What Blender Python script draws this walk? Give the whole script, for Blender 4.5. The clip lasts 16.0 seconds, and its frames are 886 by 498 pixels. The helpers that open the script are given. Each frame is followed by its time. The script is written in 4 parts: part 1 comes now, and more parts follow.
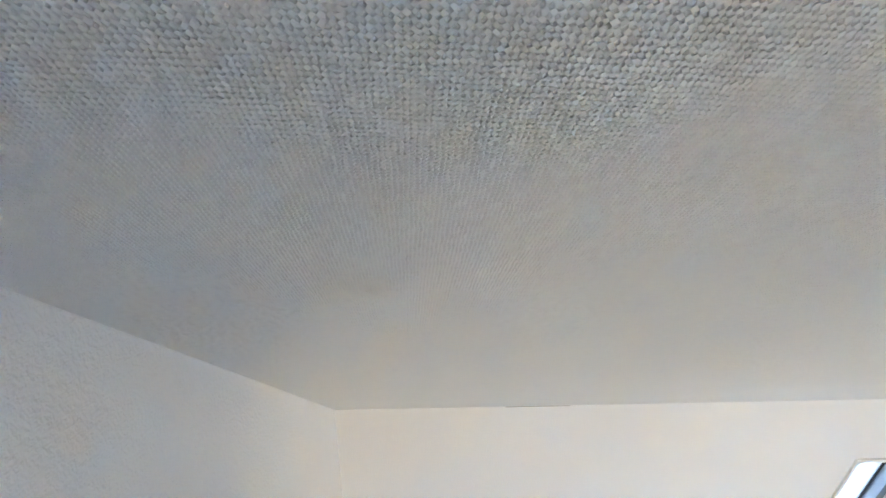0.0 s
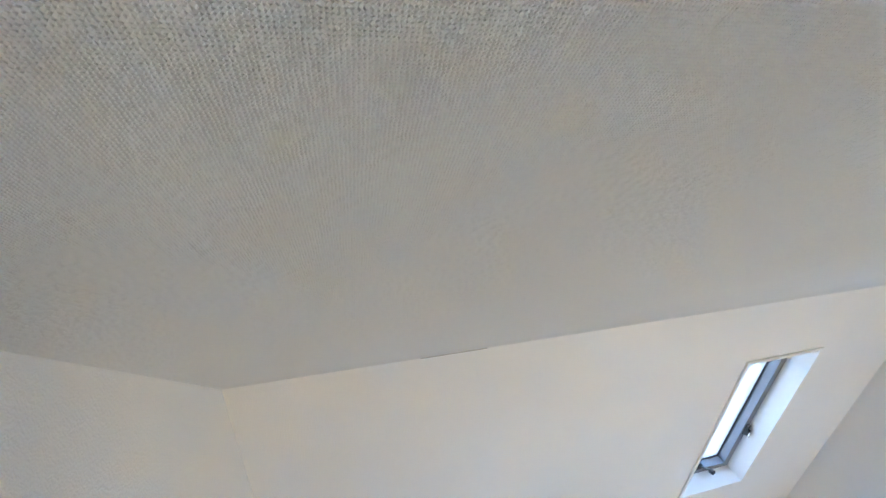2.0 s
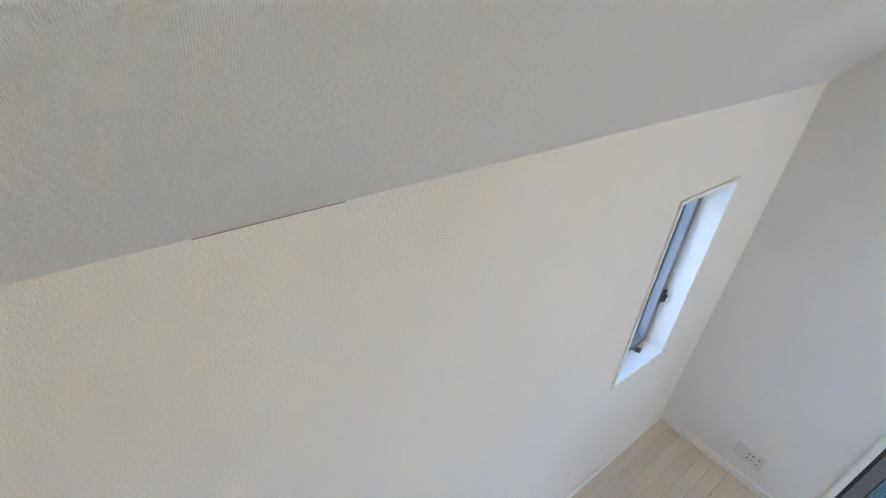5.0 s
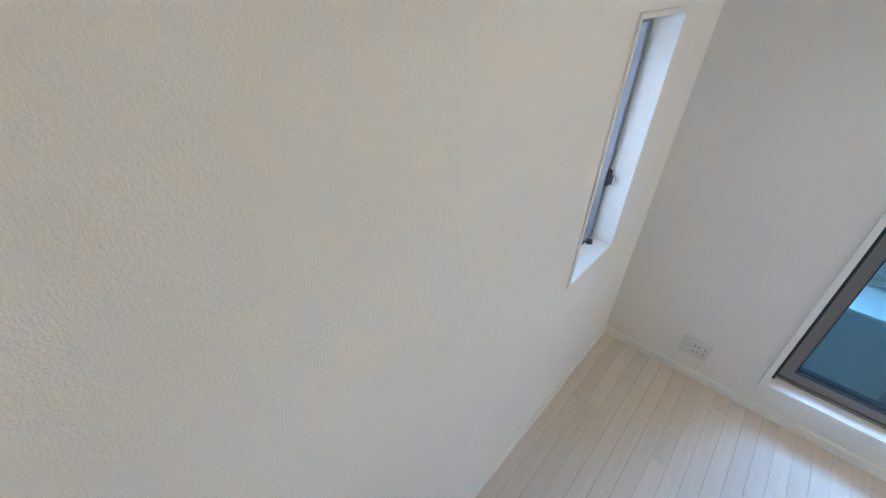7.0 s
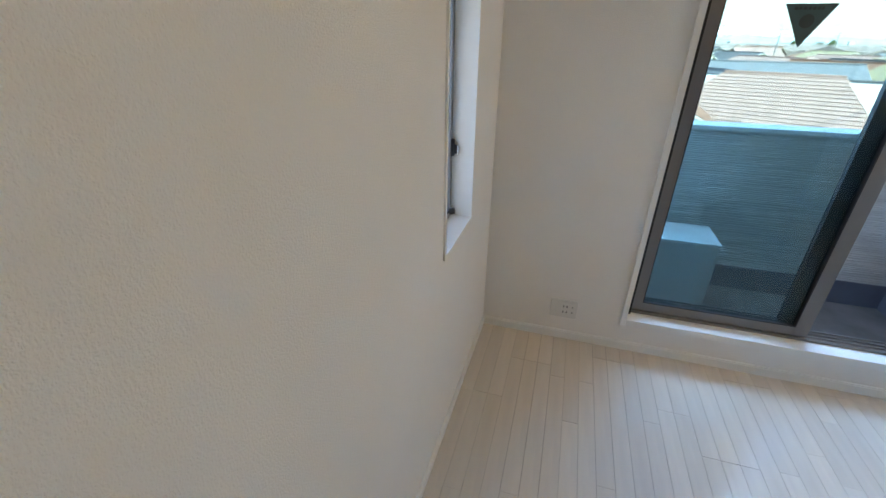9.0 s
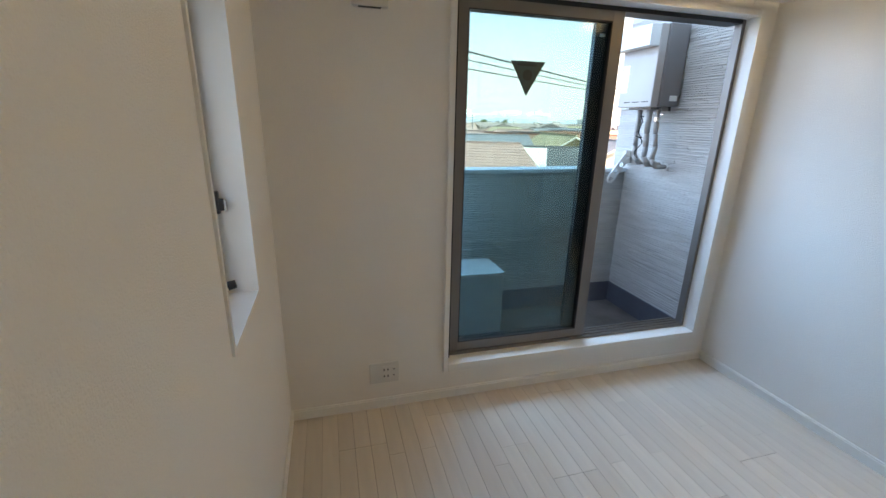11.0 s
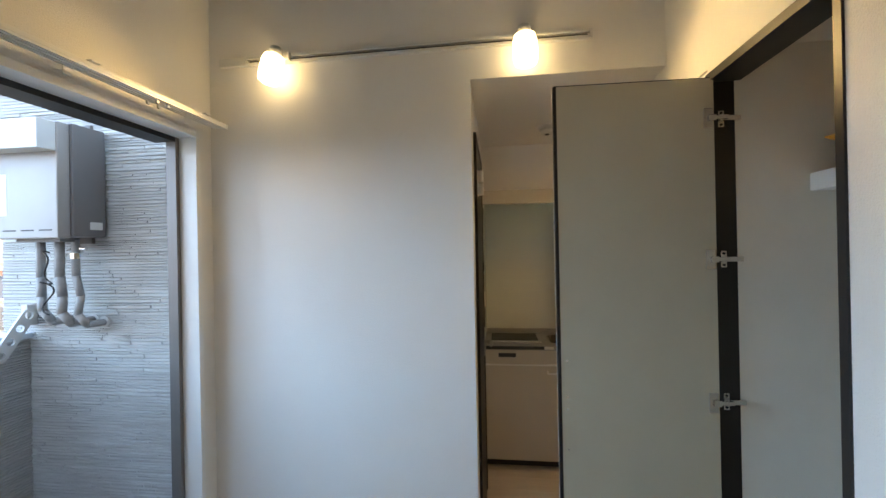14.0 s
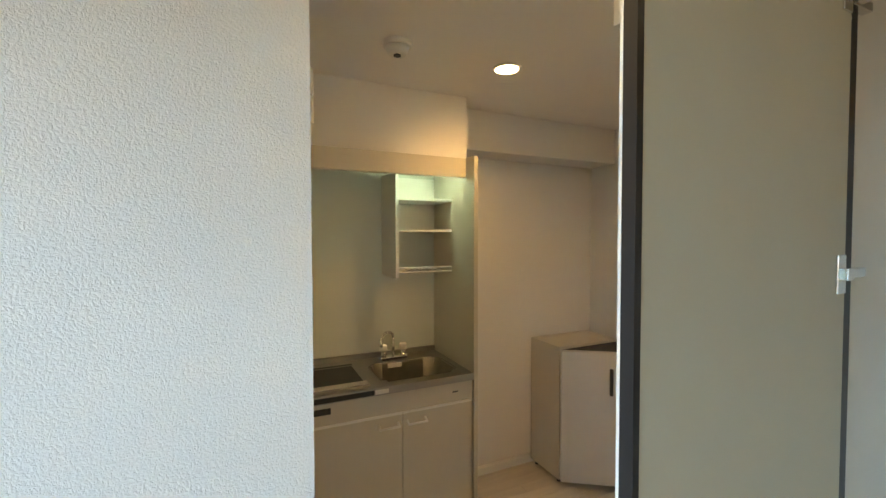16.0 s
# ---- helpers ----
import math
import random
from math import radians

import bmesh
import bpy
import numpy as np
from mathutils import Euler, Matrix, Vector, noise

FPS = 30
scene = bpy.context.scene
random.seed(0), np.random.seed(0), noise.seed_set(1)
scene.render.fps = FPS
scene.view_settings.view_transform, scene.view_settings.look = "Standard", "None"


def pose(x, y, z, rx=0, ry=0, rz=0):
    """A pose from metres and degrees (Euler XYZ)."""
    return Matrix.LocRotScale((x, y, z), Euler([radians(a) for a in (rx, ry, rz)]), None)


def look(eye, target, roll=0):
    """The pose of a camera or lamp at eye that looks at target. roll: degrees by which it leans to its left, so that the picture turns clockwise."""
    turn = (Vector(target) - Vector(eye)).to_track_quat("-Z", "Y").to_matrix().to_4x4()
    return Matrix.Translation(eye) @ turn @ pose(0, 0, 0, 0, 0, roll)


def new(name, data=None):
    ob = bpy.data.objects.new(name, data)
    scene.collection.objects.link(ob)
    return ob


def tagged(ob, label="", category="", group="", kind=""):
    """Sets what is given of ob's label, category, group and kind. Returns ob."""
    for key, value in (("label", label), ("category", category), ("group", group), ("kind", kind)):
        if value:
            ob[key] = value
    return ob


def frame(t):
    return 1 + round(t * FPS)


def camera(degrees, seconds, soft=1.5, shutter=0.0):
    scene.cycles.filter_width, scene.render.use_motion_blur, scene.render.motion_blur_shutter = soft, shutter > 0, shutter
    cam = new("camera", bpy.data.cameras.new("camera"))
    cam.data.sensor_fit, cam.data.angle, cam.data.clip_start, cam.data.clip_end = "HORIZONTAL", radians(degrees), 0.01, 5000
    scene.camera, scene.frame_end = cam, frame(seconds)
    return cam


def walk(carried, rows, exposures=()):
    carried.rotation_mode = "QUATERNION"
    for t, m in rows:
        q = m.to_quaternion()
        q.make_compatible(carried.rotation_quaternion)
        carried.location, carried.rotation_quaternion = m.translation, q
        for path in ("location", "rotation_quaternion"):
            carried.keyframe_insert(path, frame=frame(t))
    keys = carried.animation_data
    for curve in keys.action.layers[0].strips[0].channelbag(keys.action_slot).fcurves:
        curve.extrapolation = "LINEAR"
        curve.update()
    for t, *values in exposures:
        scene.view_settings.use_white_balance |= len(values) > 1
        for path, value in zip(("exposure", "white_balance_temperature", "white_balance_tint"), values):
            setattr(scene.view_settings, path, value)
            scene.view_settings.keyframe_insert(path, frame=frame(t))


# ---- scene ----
cam = camera(93.7, 16.0)
PATH = [
    (0, (0.975, -2.597, 3.168), (-0.836, -2.443, 2.332), 2.6),
    (0.5, (0.934, -2.576, 3.142), (-0.871, -2.401, 2.297), 2.7),
    (1, (0.921, -2.545, 3.088), (-0.852, -2.333, 2.187), 2.2),
    (1.5, (0.905, -2.505, 3.057), (-0.839, -2.154, 2.143), 2.5),
    (2, (0.904, -2.492, 3.033), (-0.79, -2.011, 2.085), 2.3),
    (2.5, (0.915, -2.486, 3.01), (-0.735, -1.877, 2.057), 2.2),
    (3, (0.877, -2.454, 2.937), (-0.747, -1.766, 1.995), 1.6),
    (3.2, (0.847, -2.464, 2.908), (-0.76, -1.748, 1.956), 1.6),
    (5.5, (0.497, -2.259, 2.310), (-0.800, -1.202, 1.215), 2.0),
    (6, (0.475, -2.247, 2.187), (-0.775, -1.138, 1.088), 1.9),
    (6.5, (0.458, -2.220, 2.070), (-0.704, -1.070, 0.914), 2.1),
    (7, (0.434, -2.200, 1.963), (-0.630, -0.933, 0.814), 2.6),
    (7.5, (0.442, -2.235, 1.867), (-0.507, -0.899, 0.738), 2.7),
    (8, (0.438, -2.215, 1.810), (-0.387, -0.753, 0.731), 2.2),
    (10.3, (0.248, -2.086, 1.491), (0.361, -0.208, 0.811), 0.4),
    (10.5, (0.238, -2.037, 1.496), (0.468, -0.160, 0.844), 0.7),
    (11, (0.257, -1.937, 1.501), (0.767, -0.095, 0.914), 1.2),
    (11.5, (0.282, -1.878, 1.482), (1.155, -0.160, 1.004), 1.5),
    (12, (0.335, -1.786, 1.512), (1.572, -0.257, 1.151), 1.1),
    (12.5, (0.394, -1.692, 1.535), (1.974, -0.487, 1.310), 0.1),
    (13, (0.478, -1.602, 1.537), (2.289, -0.760, 1.438), -0.9),
    (13.5, (0.621, -1.471, 1.549), (2.547, -0.936, 1.512), -1.3),
    (14, (0.799, -1.342, 1.538), (2.781, -1.082, 1.542), -1.1),
    (14.5, (1.010, -1.228, 1.555), (3.009, -1.203, 1.594), -0.8),
    (15, (1.293, -1.186, 1.550), (3.277, -1.438, 1.603), -0.7),
    (15.5, (1.596, -1.150, 1.552), (3.516, -1.704, 1.573), -0.6),
    (16, (1.903, -1.145, 1.553), (3.715, -1.989, 1.494), -0.1),
]
walk(cam, [(t, look(eye, target, roll)) for t, eye, target, roll in PATH],
     exposures=((0, 3.65, 5650, 15), (2.0, 3.25, 5650, 15), (3.2, 3.15, 5600, 14.5), (5.5, 3.1, 5800, 14.5), (8.0, 2.7, 6300, 15), (10.5, 2.05, 7500, 17), (12.0, 1.98, 7900, 17), (13.0, 1.98, 7800, 17), (14.0, 1.92, 8000, 17), (14.6, 1.93, 8600, 17), (15.4, 2.1, 9000, 14), (16.0, 2.5, 8700, 11.5)))

# ---- world, sun, large lights ----
SUN_ELEV, SUN_ROT = radians(48), radians(152)
world = bpy.data.worlds.new("sky")
scene.world = world
world.use_nodes = True
wn = world.node_tree.nodes
sky = wn.new("ShaderNodeTexSky")
sky.sky_type, sky.sun_disc = "NISHITA", False
sky.sun_elevation, sky.sun_rotation = SUN_ELEV, SUN_ROT
sky.dust_density, sky.air_density = 1.0, 1.0
world.node_tree.links.new(sky.outputs[0], wn["Background"].inputs[0])
wn["Background"].inputs[1].default_value = 0.15


def lamp(name, kind, m, energy, colour, soft=0.0, wide=1.0, tall=1.0, cone=140):
    data = bpy.data.lights.new(name, kind)
    data.energy, data.color = energy, colour
    if kind == "SUN":
        data.angle = radians(soft)
    elif kind == "AREA":
        data.shape, data.size, data.size_y = "RECTANGLE", wide, tall
    else:
        data.shadow_soft_size, data.spot_size, data.spot_blend = soft, radians(cone), 0.8
    ob = new(name, data)
    ob.matrix_world = m
    return ob


to_sun = Vector((math.sin(SUN_ROT) * math.cos(SUN_ELEV), math.cos(SUN_ROT) * math.cos(SUN_ELEV), math.sin(SUN_ELEV)))
lamp("sun", "SUN", look((0, 0, 30), Vector((0, 0, 30)) - to_sun), 3.2, (1.0, 0.92, 0.80), soft=0.5)
# unseen area lamps added to stand in for sky light through both windows
lamp("sky_fill_over_balcony", "AREA", look((1.3, 3.9, 6.0), (1.6, -0.7, 0.5)), 150, (0.27, 0.57, 1.0), wide=6.0, tall=2.4)
lamp("sky_fill_beside_balcony", "AREA", look((-3.2, 4.2, 3.0), (2.6, -0.9, 1.3)), 45, (0.27, 0.57, 1.0), wide=4.0, tall=2.4)
lamp("sky_fill_in_front", "AREA", look((0.2, 6.0, 3.3), (1.9, -2.1, 1.2)), 170, (0.28, 0.58, 1.0), wide=2.0, tall=3.0)
lamp("sky_fill_at_slit", "AREA", look((-0.75, -0.72, 1.45), (0, -0.72, 1.4)), 1.0, (0.34, 0.64, 1.0), wide=0.5, tall=1.1)

# ---- materials ----
def mat(name, colour, rough=0.5, metal=0.0, vary=0.06, scale=6.0, bump=0.0, bump_scale=200.0, stretch=(1, 1, 1), rand=0.0, spec=0.5, coat=0.0, emit=0.0, emit_colour=None, bump_dist=0.001, turn=(0, 0, 0)):
    m = bpy.data.materials.new(name)
    m.use_nodes = True
    nt = m.node_tree
    N, L = nt.nodes, nt.links
    b = N["Principled BSDF"]
    b.inputs["Roughness"].default_value = rough
    b.inputs["Metallic"].default_value = metal
    b.inputs["Specular IOR Level"].default_value = spec
    b.inputs["Coat Weight"].default_value = coat
    co = N.new("ShaderNodeTexCoord")
    mp = N.new("ShaderNodeMapping")
    mp.inputs["Scale"].default_value = stretch
    mp.inputs["Rotation"].default_value = [radians(a) for a in turn]
    L.new(co.outputs["Object"], mp.inputs["Vector"])
    n1 = N.new("ShaderNodeTexNoise")
    n1.inputs["Scale"].default_value, n1.inputs["Detail"].default_value = scale, 6
    L.new(mp.outputs[0], n1.inputs["Vector"])
    ramp = N.new("ShaderNodeMapRange")
    ramp.inputs[1].default_value, ramp.inputs[2].default_value = 0.3, 0.7
    ramp.inputs[3].default_value, ramp.inputs[4].default_value = 1 - vary, 1 + vary
    L.new(n1.outputs[0], ramp.inputs[0])
    value = ramp.outputs[0]
    if rand:
        info = N.new("ShaderNodeObjectInfo")
        rr = N.new("ShaderNodeMapRange")
        rr.inputs[3].default_value, rr.inputs[4].default_value = 1 - rand, 1 + rand
        L.new(info.outputs["Random"], rr.inputs[0])
        mul = N.new("ShaderNodeMath")
        mul.operation = "MULTIPLY"
        L.new(value, mul.inputs[0])
        L.new(rr.outputs[0], mul.inputs[1])
        value = mul.outputs[0]
    vm = N.new("ShaderNodeVectorMath")
    vm.operation = "SCALE"
    vm.inputs[0].default_value = colour
    L.new(value, vm.inputs["Scale"])
    L.new(vm.outputs[0], b.inputs["Base Color"])
    rn = N.new("ShaderNodeMapRange")
    rn.inputs[3].default_value, rn.inputs[4].default_value = rough * 0.88, min(1, rough * 1.12)
    L.new(n1.outputs[0], rn.inputs[0])
    L.new(rn.outputs[0], b.inputs["Roughness"])
    if bump:
        n2 = N.new("ShaderNodeTexNoise")
        n2.inputs["Scale"].default_value, n2.inputs["Detail"].default_value = bump_scale, 3
        L.new(mp.outputs[0], n2.inputs["Vector"])
        bp = N.new("ShaderNodeBump")
        bp.inputs["Strength"].default_value, bp.inputs["Distance"].default_value = bump, bump_dist
        L.new(n2.outputs[0], bp.inputs["Height"])
        L.new(bp.outputs[0], b.inputs["Normal"])
    if emit:
        b.inputs["Emission Color"].default_value = (*(emit_colour or colour), 1)
        b.inputs["Emission Strength"].default_value = emit
    return m


def wallpaper(name, colour, period, turn, strength, dist, weave=3.0):
    """Embossed vinyl wallpaper: two crossed sets of short threads and fine grain."""
    m = mat(name, colour, rough=0.75, vary=0.025, scale=1.7, spec=0.3)
    nt = m.node_tree
    N, L = nt.nodes, nt.links
    co = N.new("ShaderNodeTexCoord")
    rot = N.new("ShaderNodeMapping")
    rot.inputs["Rotation"].default_value = [radians(a) for a in turn]
    L.new(co.outputs["Object"], rot.inputs["Vector"])
    outs = []
    for s in ((1, weave, weave), (weave, 1, weave), (weave, weave, 1)):
        mp = N.new("ShaderNodeMapping")
        mp.inputs["Scale"].default_value = s
        L.new(rot.outputs[0], mp.inputs["Vector"])
        n = N.new("ShaderNodeTexNoise")
        n.inputs["Scale"].default_value, n.inputs["Detail"].default_value = 1 / period / weave, 1.5
        L.new(mp.outputs[0], n.inputs["Vector"])
        outs.append(n.outputs[0])
    mx = N.new("ShaderNodeMath")
    mx.operation = "MAXIMUM"
    L.new(outs[0], mx.inputs[0])
    L.new(outs[1], mx.inputs[1])
    my = N.new("ShaderNodeMath")
    my.operation = "MAXIMUM"
    L.new(mx.outputs[0], my.inputs[0])
    L.new(outs[2], my.inputs[1])
    bp = N.new("ShaderNodeBump")
    bp.inputs["Strength"].default_value, bp.inputs["Distance"].default_value = strength, dist
    L.new(my.outputs[0], bp.inputs["Height"])
    L.new(bp.outputs[0], N["Principled BSDF"].inputs["Normal"])
    return m


def weave(name, colour, period, turn, strength, dist):
    """Woven embossing: rows of small pits, a little uneven."""
    m = mat(name, colour, rough=0.75, vary=0.03, scale=1.3, spec=0.3)
    N, L = m.node_tree.nodes, m.node_tree.links

    co, rot = N.new("ShaderNodeTexCoord"), N.new("ShaderNodeMapping")
    rot.inputs["Rotation"].default_value = [radians(a) for a in turn]
    L.new(co.outputs["Object"], rot.inputs["Vector"])
    wob = N.new("ShaderNodeTexNoise")
    wob.inputs["Scale"].default_value, wob.inputs["Detail"].default_value = 0.45 / period, 2
    L.new(rot.outputs[0], wob.inputs["Vector"])
    amp = N.new("ShaderNodeVectorMath")
    amp.operation = "SCALE"
    amp.inputs["Scale"].default_value = period * 1.1
    L.new(wob.outputs["Color"], amp.inputs[0])
    add = N.new("ShaderNodeVectorMath")
    L.new(rot.outputs[0], add.inputs[0])
    L.new(amp.outputs[0], add.inputs[1])
    sep = N.new("ShaderNodeSeparateXYZ")
    L.new(add.outputs[0], sep.inputs[0])
    waves = []
    for axis in (0, 1):
        mu, si = N.new("ShaderNodeMath"), N.new("ShaderNodeMath")
        mu.operation, si.operation = "MULTIPLY", "SINE"
        mu.inputs[1].default_value = 2 * math.pi / period
        L.new(sep.outputs[axis], mu.inputs[0])
        L.new(mu.outputs[0], si.inputs[0])
        waves.append(si.outputs[0])
    top = N.new("ShaderNodeMath")
    top.operation = "ADD"
    L.new(waves[0], top.inputs[0])
    L.new(waves[1], top.inputs[1])
    pit = N.new("ShaderNodeMapRange")
    pit.interpolation_type = "SMOOTHSTEP"
    pit.inputs[1].default_value, pit.inputs[2].default_value = -1.75, 0.1
    L.new(top.outputs[0], pit.inputs[0])
    mix = N.new("ShaderNodeMath")
    mix.operation = "MULTIPLY"
    big = N.new("ShaderNodeTexNoise")
    big.inputs["Scale"].default_value = 0.3 / period
    L.new(rot.outputs[0], big.inputs["Vector"])
    L.new(pit.outputs[0], mix.inputs[0])
    lift = N.new("ShaderNodeMapRange")
    lift.inputs[1].default_value, lift.inputs[2].default_value, lift.inputs[3].default_value, lift.inputs[4].default_value = 0.34, 0.66, 0.25, 0.9
    L.new(big.outputs[0], lift.inputs[0])
    L.new(lift.outputs[0], mix.inputs[1])
    bp = N.new("ShaderNodeBump")
    bp.inputs["Strength"].default_value, bp.inputs["Distance"].default_value = strength, dist
    L.new(mix.outputs[0], bp.inputs["Height"])
    L.new(bp.outputs[0], N["Principled BSDF"].inputs["Normal"])
    return m


def glass(name, tint, gloss=0.02):
    m = bpy.data.materials.new(name)
    m.use_nodes = True
    N, L = m.node_tree.nodes, m.node_tree.links
    N.remove(N["Principled BSDF"])
    tr, gl, mx, fr = N.new("ShaderNodeBsdfTransparent"), N.new("ShaderNodeBsdfGlossy"), N.new("ShaderNodeMixShader"), N.new("ShaderNodeFresnel")
    tr.inputs[0].default_value = (*tint, 1)
    gl.inputs["Roughness"].default_value = gloss
    fr.inputs[0].default_value = 1.38
    L.new(fr.outputs[0], mx.inputs[0])
    L.new(tr.outputs[0], mx.inputs[1])
    L.new(gl.outputs[0], mx.inputs[2])
    L.new(mx.outputs[0], N["Material Output"].inputs[0])
    return m


M_WALL = wallpaper("wallpaper", (0.82, 0.80, 0.765), 0.0040, (0, 0, 0), 1.0, 0.0022, 1.7)
M_CEIL = weave("ceiling_paper", (0.81, 0.80, 0.77), 0.0020, (0, 49.2, 0), 1.0, 0.0019)
M_TRIM = mat("white_trim", (0.82, 0.81, 0.78), rough=0.4, vary=0.02)
M_PLANK = mat("whitewashed_wood", (0.65, 0.585, 0.505), rough=0.17, vary=0.05, scale=4, stretch=(7, 0.6, 1), rand=0.055, bump=0.05, bump_scale=70, coat=0.5)
M_JOINT = mat("floor_joint", (0.30, 0.25, 0.20), rough=0.8)
M_ALU = mat("grey_bronze_aluminium", (0.20, 0.185, 0.175), rough=0.42, metal=0.35, vary=0.04)
M_BLACK = mat("black_gasket_and_shade", (0.012, 0.012, 0.013), rough=0.55)
M_DARKGREEN = mat("dark_anodised_stile", (0.03, 0.036, 0.038), rough=0.4, metal=0.3)
M_GLASS = glass("tinted_wired_glass", (0.74, 0.845, 0.855))
M_FROST = mat("frosted_glass", (0.9, 0.93, 0.93), rough=0.6)
M_FROST.node_tree.nodes["Principled BSDF"].inputs["Transmission Weight"].default_value = 0.92
M_SASHGREY = mat("grey_sash", (0.21, 0.225, 0.25), rough=0.4, metal=0.3)
M_CHROME = mat("chrome", (0.75, 0.75, 0.76), rough=0.16, metal=1.0, vary=0.02)
M_STEEL = mat("brushed_steel", (0.40, 0.39, 0.37), rough=0.3, metal=1.0, vary=0.08, scale=3, stretch=(30, 1, 1), bump=0.08, bump_scale=120)
M_BASIN = mat("darkened_basin_steel", (0.20, 0.19, 0.17), rough=0.34, metal=0.9, vary=0.15, scale=9)
M_DOORBROWN = mat("dark_brown_door", (0.012, 0.009, 0.0075), rough=0.42, spec=0.25, vary=0.25, scale=4, stretch=(8, 8, 0.6), bump=0.1, bump_scale=40)
M_CLOSETFACE = mat("grey_beige_laminate", (0.58, 0.525, 0.40), rough=0.5, vary=0.03)
M_CLOSETIN = mat("pale_laminate", (0.80, 0.76, 0.68), rough=0.55, vary=0.03)
M_BLACKLAM = mat("black_brown_laminate", (0.013, 0.011, 0.012), rough=0.38)
M_KITCHEN = mat("off_white_laminate", (0.60, 0.56, 0.48), rough=0.38, vary=0.02)
M_SPLASH = mat("glossy_white_panel", (0.66, 0.69, 0.63), rough=0.24, vary=0.015)
M_PLASTIC = mat("white_plastic", (0.70, 0.69, 0.66), rough=0.35, vary=0.02)
M_DARKPL = mat("dark_slot", (0.02, 0.02, 0.02), rough=0.5)
M_SHADE = mat("opal_shade", (0.9, 0.88, 0.8), rough=0.3, emit=1.8, emit_colour=(1.0, 0.82, 0.45))
M_BULB = mat("downlight_bulb", (1, 0.95, 0.85), rough=0.3, emit=9, emit_colour=(1.0, 0.74, 0.42))
M_TUBE = mat("hood_tube", (1, 1, 1), rough=0.3, emit=6, emit_colour=(0.66, 1.0, 0.78))
M_SIDING = mat("grey_siding", (0.52, 0.515, 0.50), rough=0.8, vary=0.1, scale=9, bump=0.5, bump_scale=90, stretch=(0.35, 0.35, 2.2), bump_dist=0.004)
M_PARAP = mat("parapet_siding", (0.46, 0.455, 0.44), rough=0.8, vary=0.1, scale=9, bump=0.5, bump_scale=90, stretch=(0.35, 0.35, 2.2), bump_dist=0.004)
M_CAP = mat("pale_metal_cap", (0.62, 0.66, 0.68), rough=0.4, metal=0.2)
M_UPSTAND = mat("blue_grey_waterproofing", (0.10, 0.11, 0.145), rough=0.45, vary=0.12, bump=0.2, bump_scale=60)
M_BALFLOOR = mat("balcony_floor", (0.15, 0.145, 0.14), rough=0.35, vary=0.35, scale=5, bump=0.2, bump_scale=90)
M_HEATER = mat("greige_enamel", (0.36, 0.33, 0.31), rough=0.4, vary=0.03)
M_HEATERSIDE = mat("heater_darker_greige", (0.17, 0.155, 0.15), rough=0.45, vary=0.04)
M_WHITEMETAL = mat("white_enamel", (0.62, 0.61, 0.59), rough=0.4, vary=0.03)
M_PIPE = mat("pipe_wrap", (0.36, 0.35, 0.34), rough=0.6, vary=0.1, scale=30, bump=0.3, bump_scale=150)
M_ACUNIT = mat("outdoor_unit_enamel", (0.42, 0.42, 0.405), rough=0.5, vary=0.08, scale=12)
M_STICKER = mat("sticker_film", (0.05, 0.095, 0.095), rough=0.4)
M_STICKDOT = mat("sticker_mark", (0.035, 0.05, 0.05), rough=0.4)
M_STICKTXT = mat("sticker_text", (0.03, 0.04, 0.04), rough=0.4)
M_YELLOW = mat("orange_yellow_plastic", (0.85, 0.40, 0.015), rough=0.32, vary=0.08, scale=14)
M_LABEL = mat("pale_label", (0.75, 0.74, 0.7), rough=0.5)
M_OUTER = mat("outer_wall", (0.45, 0.44, 0.42), rough=0.85, vary=0.08)


# ---- building helpers ----
def box(bm, x0, x1, y0, y1, z0, z1, bevel=0.0, m=None):
    r = bmesh.ops.create_cube(bm, size=1)
    vs = r["verts"]
    bmesh.ops.scale(bm, vec=(abs(x1 - x0), abs(y1 - y0), abs(z1 - z0)), verts=vs)
    bmesh.ops.translate(bm, vec=((x0 + x1) / 2, (y0 + y1) / 2, (z0 + z1) / 2), verts=vs)
    if bevel:
        es = list({e for v in vs for e in v.link_edges})
        r2 = bmesh.ops.bevel(bm, geom=es, offset=bevel, segments=2, affect="EDGES", profile=0.6)
        vs = list({v for f in r2["faces"] for v in f.verts} | {v for v in vs if v.is_valid})
    if m is not None:
        bmesh.ops.transform(bm, matrix=m, verts=vs)
    return vs


def rod(bm, a, b, r, r2=None, seg=14, caps=True):
    a, b = Vector(a), Vector(b)
    d = b - a
    m = Matrix.Translation((a + b) / 2) @ d.to_track_quat("Z", "Y").to_matrix().to_4x4()
    return bmesh.ops.create_cone(bm, cap_ends=caps, segments=seg, radius1=r, radius2=r if r2 is None else r2, depth=d.length, matrix=m)["verts"]


def tube(bm, pts, r, seg=10):
    """A bent tube through the points given, with rounded joints."""
    for p, q in zip(pts, pts[1:]):
        rod(bm, p, q, r, seg=seg)
    for p in pts[1:-1]:
        bmesh.ops.create_uvsphere(bm, u_segments=seg, v_segments=6, radius=r, matrix=Matrix.Translation(p))


def mesh_of(name, bm, material, smooth=False):
    me = bpy.data.meshes.new(name)
    bmesh.ops.recalc_face_normals(bm, faces=bm.faces)
    bm.to_mesh(me)
    bm.free()
    me.materials.append(material)
    if smooth:
        for p in me.polygons:
            p.use_smooth = len(p.vertices) <= 4 and p.area < 0.02
    return me


BASE = {}


